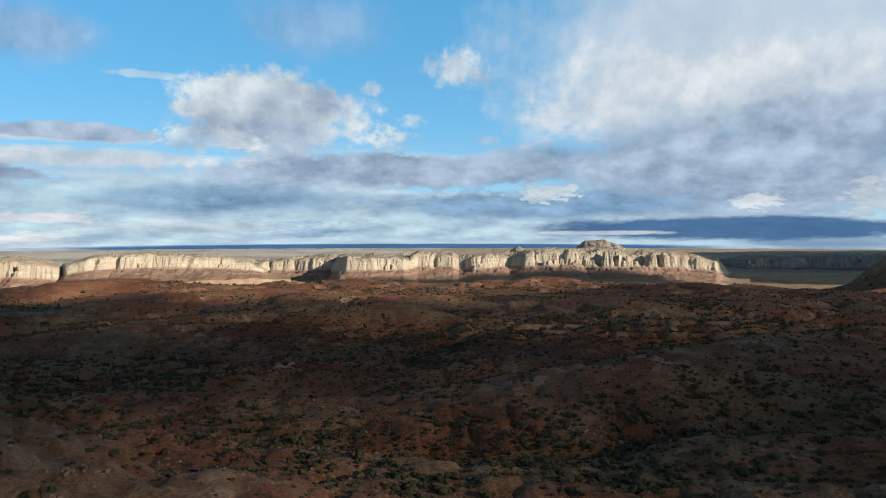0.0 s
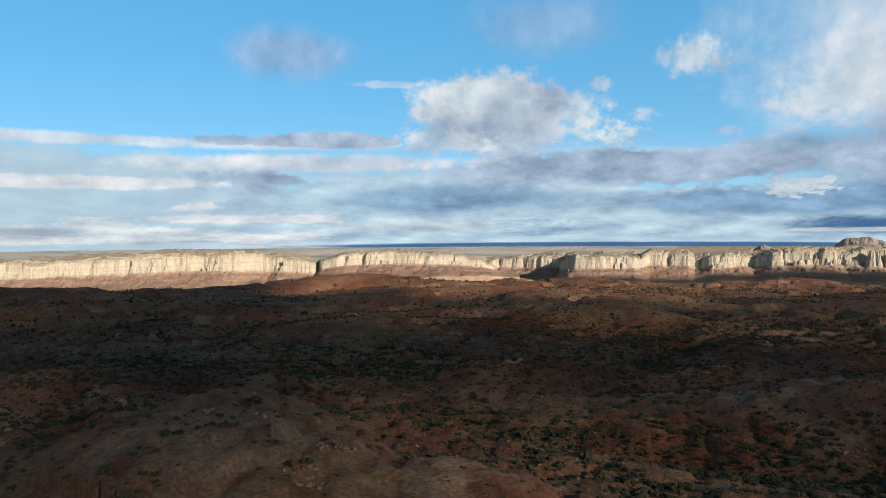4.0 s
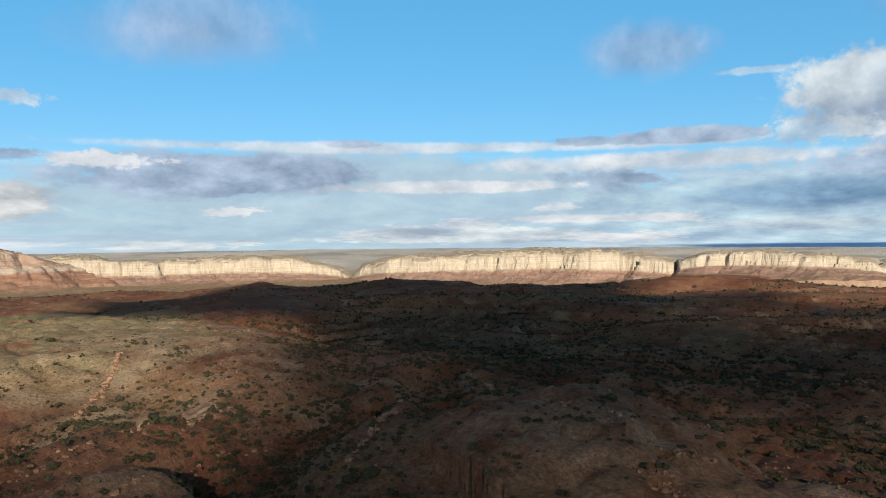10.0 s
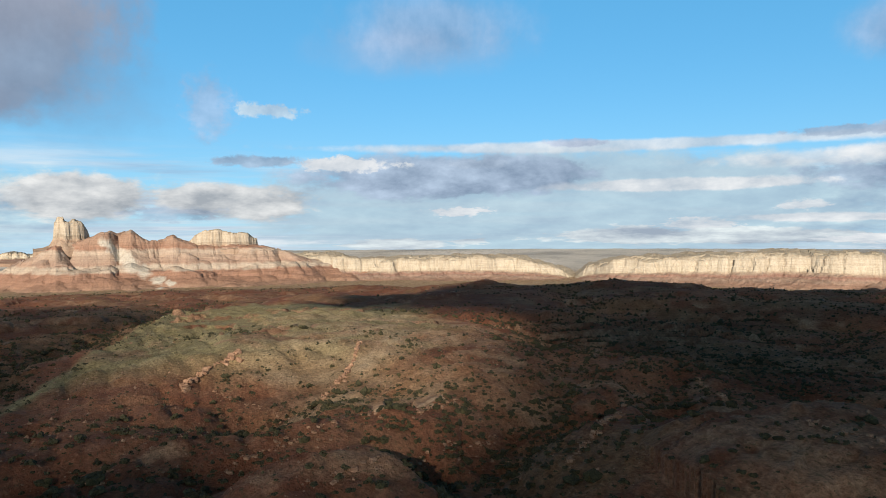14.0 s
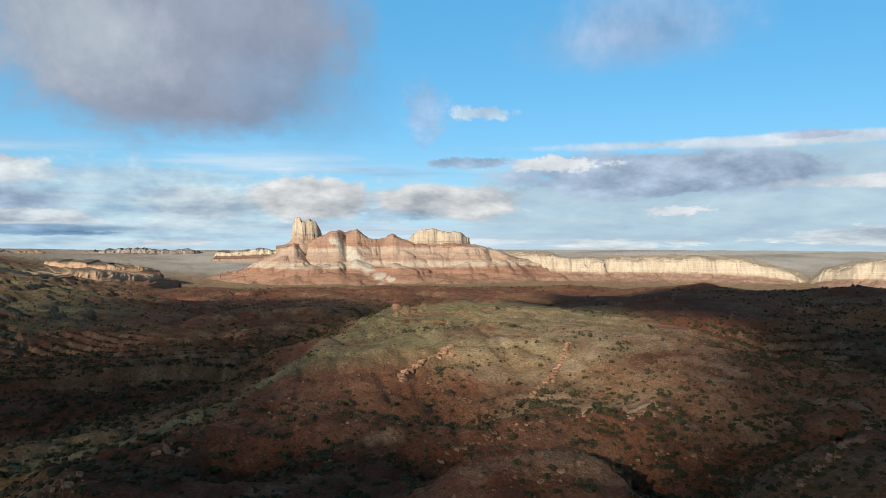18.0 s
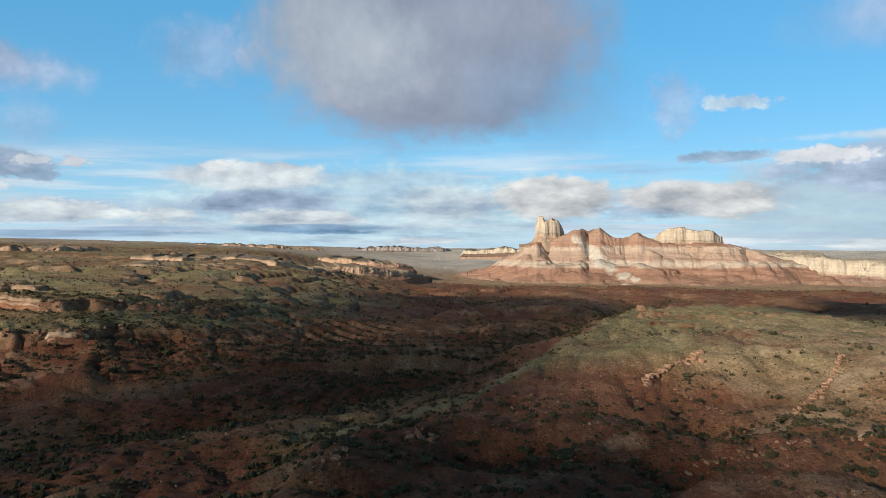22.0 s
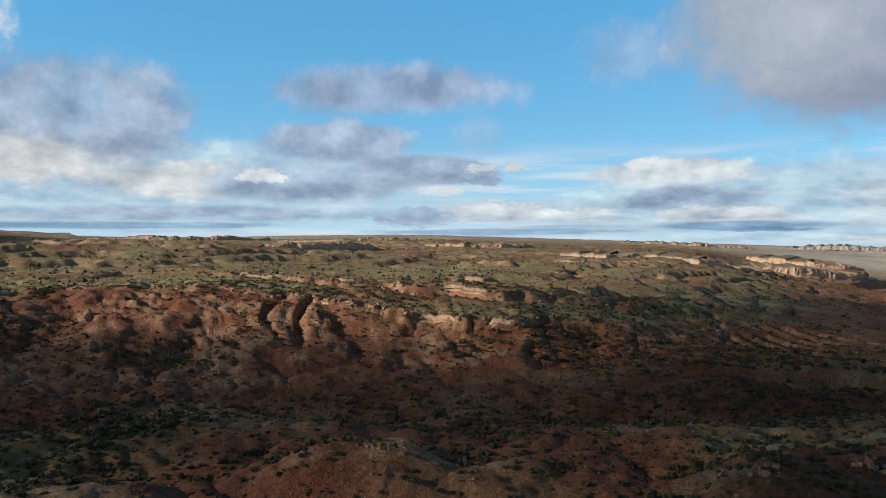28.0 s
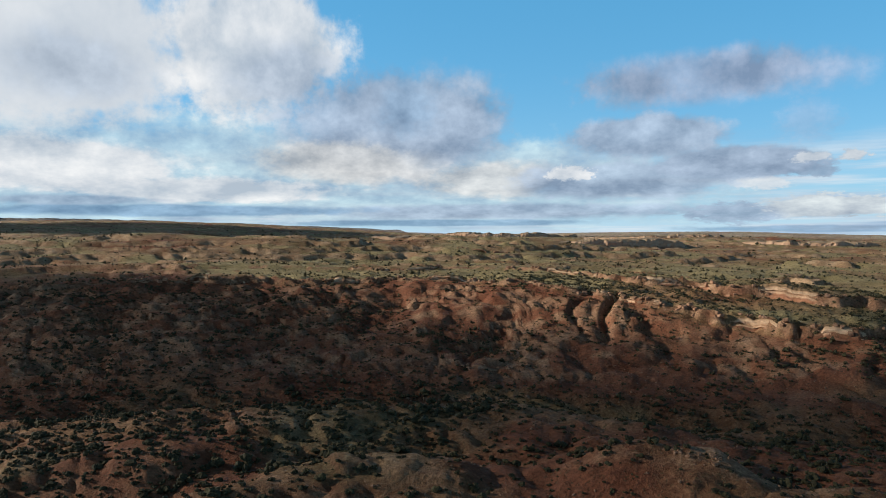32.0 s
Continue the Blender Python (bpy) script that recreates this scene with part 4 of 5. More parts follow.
def massif(name, line, toe, profile, deep, mat, seed=1, fine=2.4, warp=(26, 11, 5), reach=170, strata=None, parent=None, split=True):
    """A rock mass as one land form: a rim line (heading, distance, height), and how high the ground stands at a distance before or behind
    that line; noise in plan pushes buttresses and gullies out of the line, so that all the beds follow them."""
    keys = np.array(sorted(line), dtype=float)
    a0, a1 = keys[0, 0], keys[-1, 0]
    mid = keys[:, 1].mean()
    az = np.arange(a0 - 60 / mid * 57.3, a1 + 60 / mid * 57.3, fine / mid * 57.3)
    off = np.concatenate([np.arange(reach, 48, -9), np.arange(48, -42, -2.2), np.arange(-42, -deep, -14), [-deep]])
    A, O = np.meshgrid(az, off)
    rim, high = np.interp(A, keys[:, 0], keys[:, 1]), np.interp(A, keys[:, 0], keys[:, 2])
    R = rim - O
    x, y = -R * np.sin(np.radians(A)), R * np.cos(np.radians(A))
    big, mid_, small = warp
    push = big * (np.abs(wave(x / 130, y / 130, seed)) * 2 - 0.55) + mid_ * (np.abs(wave(x / 47, y / 47, seed + 1)) * 2 - 0.5) + small * (np.abs(wave(x / 19, y / 19, seed + 2)) * 2 - 0.5) + 0.45 * small * fbm(x / 7, y / 7, 3, seed + 3)
    o = O - push + 2.2 * deep * step(-0.6, 1.0, (np.maximum(a0 - A, A - a1)) * mid / 57.3 / 60)  # the ends slope down too
    f = np.interp(o, [q[0] for q in profile], [q[1] for q in profile])
    step_top = 3.4 * np.floor(2.2 * fbm(x / 75, y / 75, 2, seed + 5)) + 2.4 * fbm(x / 26, y / 26, 3, seed + 6)
    z = toe + (high - toe) * f + step_top * step(0.55, 0.95, f) + (1 - step(0.4, 0.55, f)) * 2.2 * fbm(x / 30, y / 30, 3, seed + 7) * step(-0.05, 0.1, f)
    z = np.where(O <= -deep + 1, toe - 20, z)
    z = np.where(O >= reach - 1, np.minimum(z, toe) - 30, z)
    s = f if strata is None else np.clip((z - strata[0]) / (strata[1] - strata[0]) + 0.012 * fbm(x / 200, y / 200, 2, seed + 8), 0, 1)
    verts = np.stack([x, y, z + EYE[2]], -1)
    foot = int(np.argmax(off < 30)) if split else 0
    root = parent or new(name)
    for part_name, lo, hi in ([("talus", 0, foot + 1), ("cliff", foot, len(off))] if split else [(name, 0, len(off))]):
        ob = mesh_object(part_name, verts[lo:hi].reshape(-1, 3), grid_faces(hi - lo, len(az))[:, ::-1], mat, smooth=False)
        ob.data.attributes.new("stratum", "FLOAT", "POINT").data.foreach_set("value", s[lo:hi].astype(np.float32).ravel())
        ob.parent = root
    return root


def mesa(label, *args, **kw):
    return tagged(rock_wall("mesa", *args, **kw), label, "mesa", "sandstone mesas")


def cliff_mesa(label, *args, **kw):
    return tagged(massif("mesa", *args, **kw), label, "mesa", "sandstone mesas")


cliff_mesa("long cream sandstone mesa with a fluted sunlit cliff", [
    (9.0, 2240, -110), (8.3, 2220, -74), (7.6, 2200, -70), (5.5, 2195, -68), (3.2, 2200, -72), (2.7, 2240, -76), (2.0, 2300, -60), (-0.8, 2300, -62),
    (-1.3, 2330, -82), (-2.5, 2300, -72), (-5.5, 2330, -62), (-6.6, 2280, -57), (-10, 2300, -45), (-14, 2330, -52), (-17.5, 2370, -58), (-21, 2390, -84), (-21.8, 2400, -130)],
    -142, CLIFF, 300, CREAM_CLIFF, seed=3)
cliff_mesa("dark shaded mesa wall set back between two cliffs", [
    (15.5, 2480, -110), (14, 2470, -90), (11, 2450, -80), (8.6, 2440, -76), (6.5, 2450, -80)], -150, CLIFF, 200, CREAM_CLIFF, seed=8)
cliff_mesa("cream sandstone mesa with a sheer sunlit cliff", [
    (28.6, 2360, -128), (28, 2340, -92), (26, 2310, -66), (23.5, 2300, -60), (22, 2300, -57), (18.5, 2300, -63), (16.5, 2320, -74), (15, 2350, -88), (13.5, 2400, -118)],
    -134, CLIFF, 260, CREAM_CLIFF, seed=13)
cliff_mesa("long pale sandstone mesa above red talus slopes", [
    (53.6, 2480, -150), (52.4, 2450, -98), (50.5, 2380, -80), (48, 2330, -70), (43.5, 2300, -60), (38, 2290, -50), (34.5, 2300, -53), (32.3, 2310, -60),
    (32, 2350, -74), (31.2, 2320, -64), (29.6, 2330, -74), (28.2, 2360, -90), (27.4, 2380, -130)], -164, CLIFF, 280, CREAM_CLIFF, seed=23)
cliff_mesa("low cream mesa in front of the far plain", [
    (75.5, 2700, -70), (73, 2620, -62), (70.5, 2580, -80), (68, 2560, -82), (64, 2520, -74), (61, 2500, -72), (58, 2500, -78), (56, 2520, -92), (54.6, 2540, -112), (53.2, 2560, -150)],
    -168, CLIFF, 260, CREAM_CLIFF, seed=33)
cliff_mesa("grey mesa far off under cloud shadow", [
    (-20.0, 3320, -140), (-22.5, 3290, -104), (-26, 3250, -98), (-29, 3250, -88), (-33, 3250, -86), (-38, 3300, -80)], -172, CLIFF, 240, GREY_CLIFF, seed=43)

mesa("low pink sandstone bench on the far flats", [(113, 1500, -62), (110, 1450, -58), (106, 1480, -64), (103, 1560, -76), (101, 1700, -94)], -98, BENCH, 160, BENCH_ROCK, seed=81, flute=5)
mesa("low pink sandstone bench on the far flats", [(124, 1150, -30), (120, 1080, -28), (117, 1120, -32), (113, 1080, -36), (110.5, 1150, -48), (108, 1280, -60)], -62, BENCH, 140, BENCH_ROCK, seed=83, flute=5)
mesa("low pink sandstone bench on the far flats", [(110, 2300, -70), (106, 2200, -78), (103.5, 2230, -86), (102, 2300, -102)], -112, BENCH, 240, BENCH_ROCK, seed=85, flute=6)
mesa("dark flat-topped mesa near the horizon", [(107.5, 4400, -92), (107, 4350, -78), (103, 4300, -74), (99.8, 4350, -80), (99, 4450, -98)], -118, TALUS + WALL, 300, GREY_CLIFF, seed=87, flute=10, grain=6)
mesa("flat-topped mesa near the horizon", [(121, 4000, -54), (117, 3900, -50), (113, 3900, -60), (109, 4000, -76)], -98, TALUS + WALL, 300, BENCH_ROCK, seed=89, flute=10, grain=6)
mesa("flat-topped mesa near the horizon", [(98.5, 3900, -86), (95, 3800, -72), (91, 3800, -66), (88, 3900, -80)], -120, TALUS + WALL, 300, CREAM_CLIFF, seed=91, flute=10, grain=6)
mesa("low scarp on the far plateau", [(139, 3200, -26), (134, 3050, -24), (129, 3100, -30), (124, 3300, -38)], -58, BENCH, 200, BENCH_ROCK, seed=93, flute=8, grain=5)
mesa("low scarp on the far plateau", [(163, 1650, -9), (161, 1600, -8), (158.5, 1600, -9), (157, 1700, -14)], -30, BENCH, 120, BENCH_ROCK, seed=95, flute=5)
mesa("low scarp on the far plateau", [(154, 980, -19), (150, 930, -17), (147, 900, -18), (144, 960, -22)], -33, BENCH, 90, BENCH_ROCK, seed=97, flute=4, grain=2.5)
mesa("dark hills along the plateau's skyline", [(196, 2900, 52), (188, 2800, 54), (182, 2800, 50), (176, 2850, 40), (171, 2950, 34), (166, 3100, 22), (160, 3300, 8)], -10, SLOPE, 200, GREY_CLIFF, seed=99, flute=2.5, grain=5)

mesa("low scarp on the far plateau", [(150, 1300, -17), (146, 1250, -15), (142, 1280, -16), (138, 1350, -22)], -40, BENCH, 110, BENCH_ROCK, seed=131, flute=5, grain=2.5)
mesa("low scarp on the far plateau", [(136, 1520, -22), (131, 1450, -18), (128, 1460, -19), (125, 1560, -30)], -44, BENCH, 110, BENCH_ROCK, seed=133, flute=5, grain=3)
mesa("low scarp on the far plateau", [(146, 2150, -16), (141, 2020, -12), (136, 2030, -14), (132, 2150, -24)], -42, BENCH, 140, BENCH_ROCK, seed=135, flute=6)
mesa("low scarp on the far plateau", [(159, 2450, -8), (154, 2320, -3), (150, 2310, -4), (146, 2420, -12)], -34, BENCH, 140, BENCH_ROCK, seed=137, flute=6)
mesa("low scarp on the far plateau", [(125, 820, -30), (122, 790, -27), (118, 800, -30), (115, 850, -40)], -52, BENCH, 80, BENCH_ROCK, seed=139, flute=4, grain=2)
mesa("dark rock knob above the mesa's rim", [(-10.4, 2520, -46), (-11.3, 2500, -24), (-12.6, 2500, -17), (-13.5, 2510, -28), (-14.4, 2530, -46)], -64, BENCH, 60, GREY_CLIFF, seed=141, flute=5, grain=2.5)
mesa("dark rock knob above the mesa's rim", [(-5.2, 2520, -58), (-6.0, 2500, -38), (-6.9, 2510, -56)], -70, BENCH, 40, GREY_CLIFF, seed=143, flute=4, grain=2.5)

butte = tagged(new("butte"), "banded red and cream sandstone butte with a castle-like tower", "butte")
massif("slope", [
    (98.5, 2560, -135), (95.8, 2500, -108), (93.8, 2480, -58), (92.4, 2470, -18), (91, 2470, -12), (89.8, 2476, 2), (88.9, 2480, 18), (88.4, 2484, 10), (87.5, 2488, 24), (87.0, 2490, 4), (86.2, 2495, -16), (85.3, 2498, -10), (84.6, 2500, 0),
    (83.9, 2505, -14), (82.8, 2510, -28), (80.5, 2515, -26), (78, 2520, -30), (76.6, 2530, -44), (75.5, 2540, -64), (74.5, 2560, -82), (72, 2600, -96), (68, 2640, -104)], -178, HILLSIDE, 120, BUTTE_ROCK, seed=53, warp=(46, 13, 2.2), reach=420, strata=(-178, 64), parent=butte, split=False)
massif("tower", [(92.4, 2512, 50), (92.25, 2508, 66), (91.9, 2505, 64), (91.75, 2505, 50), (91.5, 2508, 48), (91.3, 2512, 57), (90.7, 2516, 54), (90.45, 2518, 40), (90.2, 2522, 26)], -30, CASTLE, 52, BUTTE_CAP, seed=63, fine=1.2, warp=(7, 6, 4), reach=44, parent=butte, split=False)
massif("cap", [(83.4, 2574, -8), (82.7, 2570, 8), (82.2, 2567, 18), (81.5, 2566, 20), (80.8, 2566, 14), (80.0, 2566, 15), (79.2, 2568, 12), (78.7, 2574, -4)], -44, CASTLE, 80, BUTTE_CAP, seed=74, fine=1.6, warp=(14, 8, 3), reach=44, parent=butte, split=False)

# ---------------------------------------------------------------- unseen clouds added behind the camera to shade the land
def cloud_material(name, least, most):
    m, t, b = material(name, 1.0)
    b.inputs["Base Color"].default_value = (0.8, 0.8, 0.82, 1)
    # thin vapour lets a little of the sun through
    p = t.nodes.new("ShaderNodeTexCoord").outputs["Object"]
    thin = mnode(t, "ShaderNodeMapRange", Value=mnoise(t, p, 0.006, 4, 0.6))
    thin.inputs["From Min"].default_value, thin.inputs["From Max"].default_value = 0.3, 0.7
    thin.inputs["To Min"].default_value, thin.inputs["To Max"].default_value = least, most
    mix = mnode(t, "ShaderNodeMixShader", Fac=thin.outputs[0])
    t.links.new(b.outputs[0], mix.inputs[1])
    t.links.new(t.nodes.new("ShaderNodeBsdfTransparent").outputs[0], mix.inputs[2])
    t.links.new(mix.outputs[0], t.nodes["Material Output"].inputs["Surface"])
    return m


THICK, THIN = cloud_material("thick_vapour", 0.16, 0.34), cloud_material("thin_vapour", 0.55, 0.8)
MEDIUM = cloud_material("medium_vapour", 0.36, 0.56)
CLOUD_HEIGHT = 1300.0


def shade_cloud(az, r, wide, long_, turn, seed, vapour):
    """An unseen cumulus-like cloud added in the sun's way; (az, r) is the ground on which its shade falls."""
    g = heading(az, r)
    lift = CLOUD_HEIGHT / math.tan(radians(SUN_HEIGHT))
    s = heading(SUN_HEADING, lift)
    cx, cy = g.x + s.x, g.y + s.y
    n, m = 96, 14
    th = np.linspace(0, 2 * np.pi, n, endpoint=False)
    q = radians(turn)
    ring = 1 + 0.20 * fbm(np.cos(th) * 1.6 + seed, np.sin(th) * 1.6, 4, seed)
    rows = []
    for k in range(m):
        phi = math.pi * (k + 0.5) / m
        rad, h = math.sin(phi) ** 0.6, math.cos(phi)
        u, v = wide * rad * ring * np.cos(th), long_ * rad * ring * np.sin(th)
        lump = 1 + 0.5 * fbm(u / 90, v / 90, 3, seed + 7)
        z = CLOUD_HEIGHT + (20 * h * lump if h > 0 else 12 * h)
        rows.append(np.stack([cx + u * math.cos(q) - v * math.sin(q), cy + u * math.sin(q) + v * math.cos(q), np.broadcast_to(z, u.shape)], -1))
    verts = np.concatenate(rows)
    ob = mesh_object("cloud", verts, grid_faces(m, n, True)[:, ::-1], vapour)
    bm = bmesh.new()
    bm.from_mesh(ob.data)
    bmesh.ops.holes_fill(bm, edges=[e for e in bm.edges if e.is_boundary])
    bm.to_mesh(ob.data)
    bm.free()
    return tagged(ob, "unseen cloud sheet high up, added to shade the land", "cloud", "clouds")


# added shade: places, sizes and vapour are fitted to the ground's brightness
shade_cloud(5, 130, 165, 120, 0, 5, THIN)
shade_cloud(-30, 185, 95, 100, 0, 3, MEDIUM)
shade_cloud(-34, 580, 345, 330, 0, 4, MEDIUM)
shade_cloud(26, 325, 190, 78, 12, 7, THICK)
shade_cloud(50, 195, 40, 58, 0, 8, MEDIUM)
shade_cloud(47, 305, 66, 72, 0, 9, MEDIUM)
shade_cloud(-17, 255, 110, 80, 0, 10, MEDIUM)
shade_cloud(-30, 3900, 1300, 700, 0, 47, THICK)
shade_cloud(29, 470, 200, 175, 20, 6, MEDIUM)
shade_cloud(50, 760, 320, 290, 0, 25, THICK)
shade_cloud(44, 1180, 380, 300, 20, 26, THICK)
shade_cloud(99, 560, 280, 130, 10, 35, MEDIUM)
shade_cloud(174, 1700, 600, 380, 0, 37, THICK)
shade_cloud(-13, 1820, 560, 330, 10, 45, THICK)
shade_cloud(-34, 2900, 700, 400, 0, 46, THICK)
shade_cloud(73, 105, 60, 44, 20, 51, THICK)
shade_cloud(87, 135, 70, 42, 20, 53, THICK)
shade_cloud(124, 205, 80, 62, 0, 57, THIN)
shade_cloud(103, 262, 60, 80, 10, 58, MEDIUM)
shade_cloud(138, 262, 60, 46, 0, 62, THIN)
shade_cloud(153, 250, 84, 66, 0, 59, THIN)
shade_cloud(178, 330, 130, 120, 0, 60, MEDIUM)
shade_cloud(152, 150, 90, 60, 0, 15, THIN)

# ---------------------------------------------------------------- ledges, boulders, stones
def block(seed):
    """A weathered block: a box with knocked-off corners."""
    g = np.random.default_rng(seed)
    bm = bmesh.new()
    bmesh.ops.create_cube(bm, size=1.6)
    bmesh.ops.bevel(bm, geom=bm.edges[:], offset=0.2, segments=1, affect="EDGES")
    for v in bm.verts:
        v.co += Vector(g.uniform(-0.13, 0.13, 3))
    me = bpy.data.meshes.new("boulder")
    bm.to_mesh(me)
    bm.free()
    me.materials.append(BOULDER)
    return me


def boulder_material():
    m, t, b = material("boulder_rock")
    p = t.nodes.new("ShaderNodeTexCoord").outputs["Object"]
    col = mramp(t, mnoise(t, p, 1.4, 5), (0.35, (0.16, 0.08, 0.048)), (0.65, (0.34, 0.21, 0.135)))
    vary = t.nodes.new("ShaderNodeObjectInfo").outputs["Random"]
    col = mmix(t, 0.6, col, mramp(t, vary, (0.0, 0.65), (1.0, 1.4)), "MULTIPLY")
    t.links.new(col, b.inputs["Base Color"])
    mbump(t, mnoise(t, p, 6.0, 5), b, 0.6, 0.1)
    return m


BOULDER = boulder_material()
BLOCKS = [block(400 + i) for i in range(6)]


def ledge(line, tall, seed, label, wide=1.0, blocks=8, rock=None, face=True):
    """A hard bed that crops out along a line of (heading, distance): a broken rock face, with fallen blocks at its foot."""
    root = tagged(new("rock_ledge"), label, "rock ledge", "rock ledges")
    rock = rock or (LEDGE_ROCK if "pale" in label else RED_ROCK)
    if face:
        rock_wall("rock_face", [(a, d, 0.12 * tall) for a, d in line], None, RIMROCK, 2.0 * wide, rock, flute=0.8 + 0.3 * tall, seed=seed, grain=0.7, parent=root, skirt=2, jag=3.0 * wide)
    keys = np.array(line, dtype=float)
    a = np.radians(keys[:, 0])
    plan = np.stack([-keys[:, 1] * np.sin(a), keys[:, 1] * np.cos(a)], -1)
    run = np.concatenate([[0], np.cumsum(np.hypot(*np.diff(plan, axis=0).T))])
    g = np.random.default_rng(seed)
    n = int(min(70, 2 * blocks + (1.6 if face else 4.0) * run[-1] / tall))
    us, outs, scale = g.uniform(0, run[-1], n), g.exponential(1.8, n) * wide - 0.8, g.uniform(0.2, 0.62 if face else 0.72, n) ** 1.5
    xs, ys = np.interp(us, run, plan[:, 0]), np.interp(us, run, plan[:, 1])
    away = np.hypot(xs, ys)
    xs, ys = xs - xs / away * outs, ys - ys / away * outs
    zs = land(xs, ys)[0] + EYE[2]
    for x, y, z, s in zip(xs, ys, zs, scale):
        size = 0.55 * min(tall, 5) * s
        ob = new("rock", BLOCKS[g.integers(0, len(BLOCKS))])
        ob.matrix_basis = Matrix.Translation((x, y, z + 0.2 * size)) @ Euler((*g.uniform(-0.4, 0.4, 2), g.uniform(0, 6.28))).to_matrix().to_4x4() @ Matrix.Diagonal((size, size * g.uniform(0.8, 1.5), size * 0.75, 1))
        ob.parent = root
    return root


PALE_LEDGE, RED_LEDGE = "pale sandstone ledge cropping out of a red slope", "reddish sandstone ledge with fallen blocks below it"
# the sunlit hill
ledge([(82.4, 222), (80.5, 213), (78.3, 205), (75, 192), (72.3, 182)], 1.7, 501, PALE_LEDGE)
ledge([(70.6, 163), (68.3, 164), (66.3, 166), (64, 176), (62.8, 182)], 2.2, 511, PALE_LEDGE)
ledge([(73.5, 206), (71.8, 222), (70.9, 240), (70.6, 252)], 3.0, 521, RED_LEDGE, 0.8, 8, face=False)
ledge([(84, 220), (82.8, 230), (81.4, 238), (79.8, 244)], 4.2, 531, "dark cleft sandstone knob on a grassy rise", 0.9, 10, face=False)
ledge([(82.1, 138), (79, 141), (76.4, 146), (72.3, 153)], 2.2, 541, RED_LEDGE)
ledge([(67.2, 146), (65, 152), (62.8, 158), (59.6, 172)], 2.0, 551, PALE_LEDGE, 0.8)
ledge([(73, 110), (71, 112), (69, 116)], 2.2, 556, "rounded red rock outcrop on a knoll", 0.8)
ledge([(103, 143), (101.6, 145), (100.2, 148)], 2.6, 651, "rounded red rock outcrop on a knoll", 0.8)
ledge([(110.5, 124), (108.8, 128), (107.4, 127)], 2.6, 661, "rounded red rock outcrop on a knoll", 0.8)
ledge([(91.5, 140), (90, 142), (88.4, 143)], 1.8, 666, RED_LEDGE, 0.8)
# the knoll and the ribs by the ravine
ledge([(37, 133), (34, 131), (31.2, 126)], 2.0, 561, RED_LEDGE, 0.8)
ledge([(30.4, 122), (28.6, 121), (26.6, 124), (25, 126)], 2.4, 571, "pale broken sandstone slabs on a knoll's flank", 0.8, 14)
ledge([(31, 112), (29, 112), (27.4, 113)], 2.2, 581, RED_LEDGE, 0.7, 10)
ledge([(54.2, 133), (51.4, 152), (50, 168), (49.2, 186)], 2.4, 591, RED_LEDGE, 0.7, face=False)
ledge([(44.4, 232), (43.2, 205), (42.2, 188)], 2.4, 601, RED_LEDGE, 0.7, face=False)
# eastern hills
ledge([(-10, 182), (-12.4, 186), (-16, 180)], 2.4, 611, RED_LEDGE, 1.2, 12)
ledge([(17.5, 258), (14, 258), (11, 266)], 2.6, 621, RED_LEDGE, 1.2, 12)
ledge([(16.4, 226), (13.1, 228), (9.5, 221)], 1.8, 631, "low pale clay bank beside a dry wash", 1.2)
ledge([(0.8, 254), (-1.6, 257), (-4, 264)], 2.2, 641, RED_LEDGE, 1.2)
ledge([(-11, 380), (-14, 384), (-19, 378)], 3.0, 645, RED_LEDGE, 1.4)
ledge([(140.5, 138), (138, 134), (135.5, 134)], 1.8, 671, RED_LEDGE, 0.8, 10)
# steps of rock across the western scarp
ledge([(158, 268), (153, 264), (149, 268)], 3.0, 781, RED_LEDGE, 1.4, 12)
ledge([(160, 236), (155.5, 235), (150, 236)], 3.4, 785, "pinkish rock bank at the foot of a scarp", 1.2, 8)
RIM = "long sunlit sandstone rim along the plateau's edge"


def rim_line(a0, a1, upper):
    """The scarp's lower or upper rim between two headings."""
    az = np.arange(a0, a1, 0.35)
    r = np.full(len(az), 400.0)
    for i in range(12):
        x, y = -r * np.sin(np.radians(az)), r * np.cos(np.radians(az))
        foot, rim, high, back, top, cut, fine = scarp_lines(x, y, az, r)
        r = back + 10 * fbm(x / 40, y / 40, 3, 16) if upper else 0.5 * r + 0.5 * (rim + 12 * cut + 1.5 * fine + 3 * fbm(x / 14, y / 14, 3, 15))
    return [(float(a), float(d)) for a, d in zip(az, r)]


for a0, a1, upper in ((117, 126.5, 1), (127.5, 134, 1), (134.6, 143, 1), (144.5, 152, 1), (157, 166, 1), (124, 130.5, 0), (131.2, 139, 0), (139.6, 146.5, 0), (147, 153.5, 0), (154, 161, 0), (162, 170, 0), (172, 181, 0)):
    ledge(rim_line(a0, a1, upper), 5.5, int(700 + a0), RIM, 0.5, 8, RIM_ROCK)
ledge([(160, 760), (154, 715), (146, 720)], 8, 765, RIM, 2.0, 10)
ledge([(128.5, 640), (125, 625), (121.5, 600)], 7, 751, RIM, 1.8, 10)


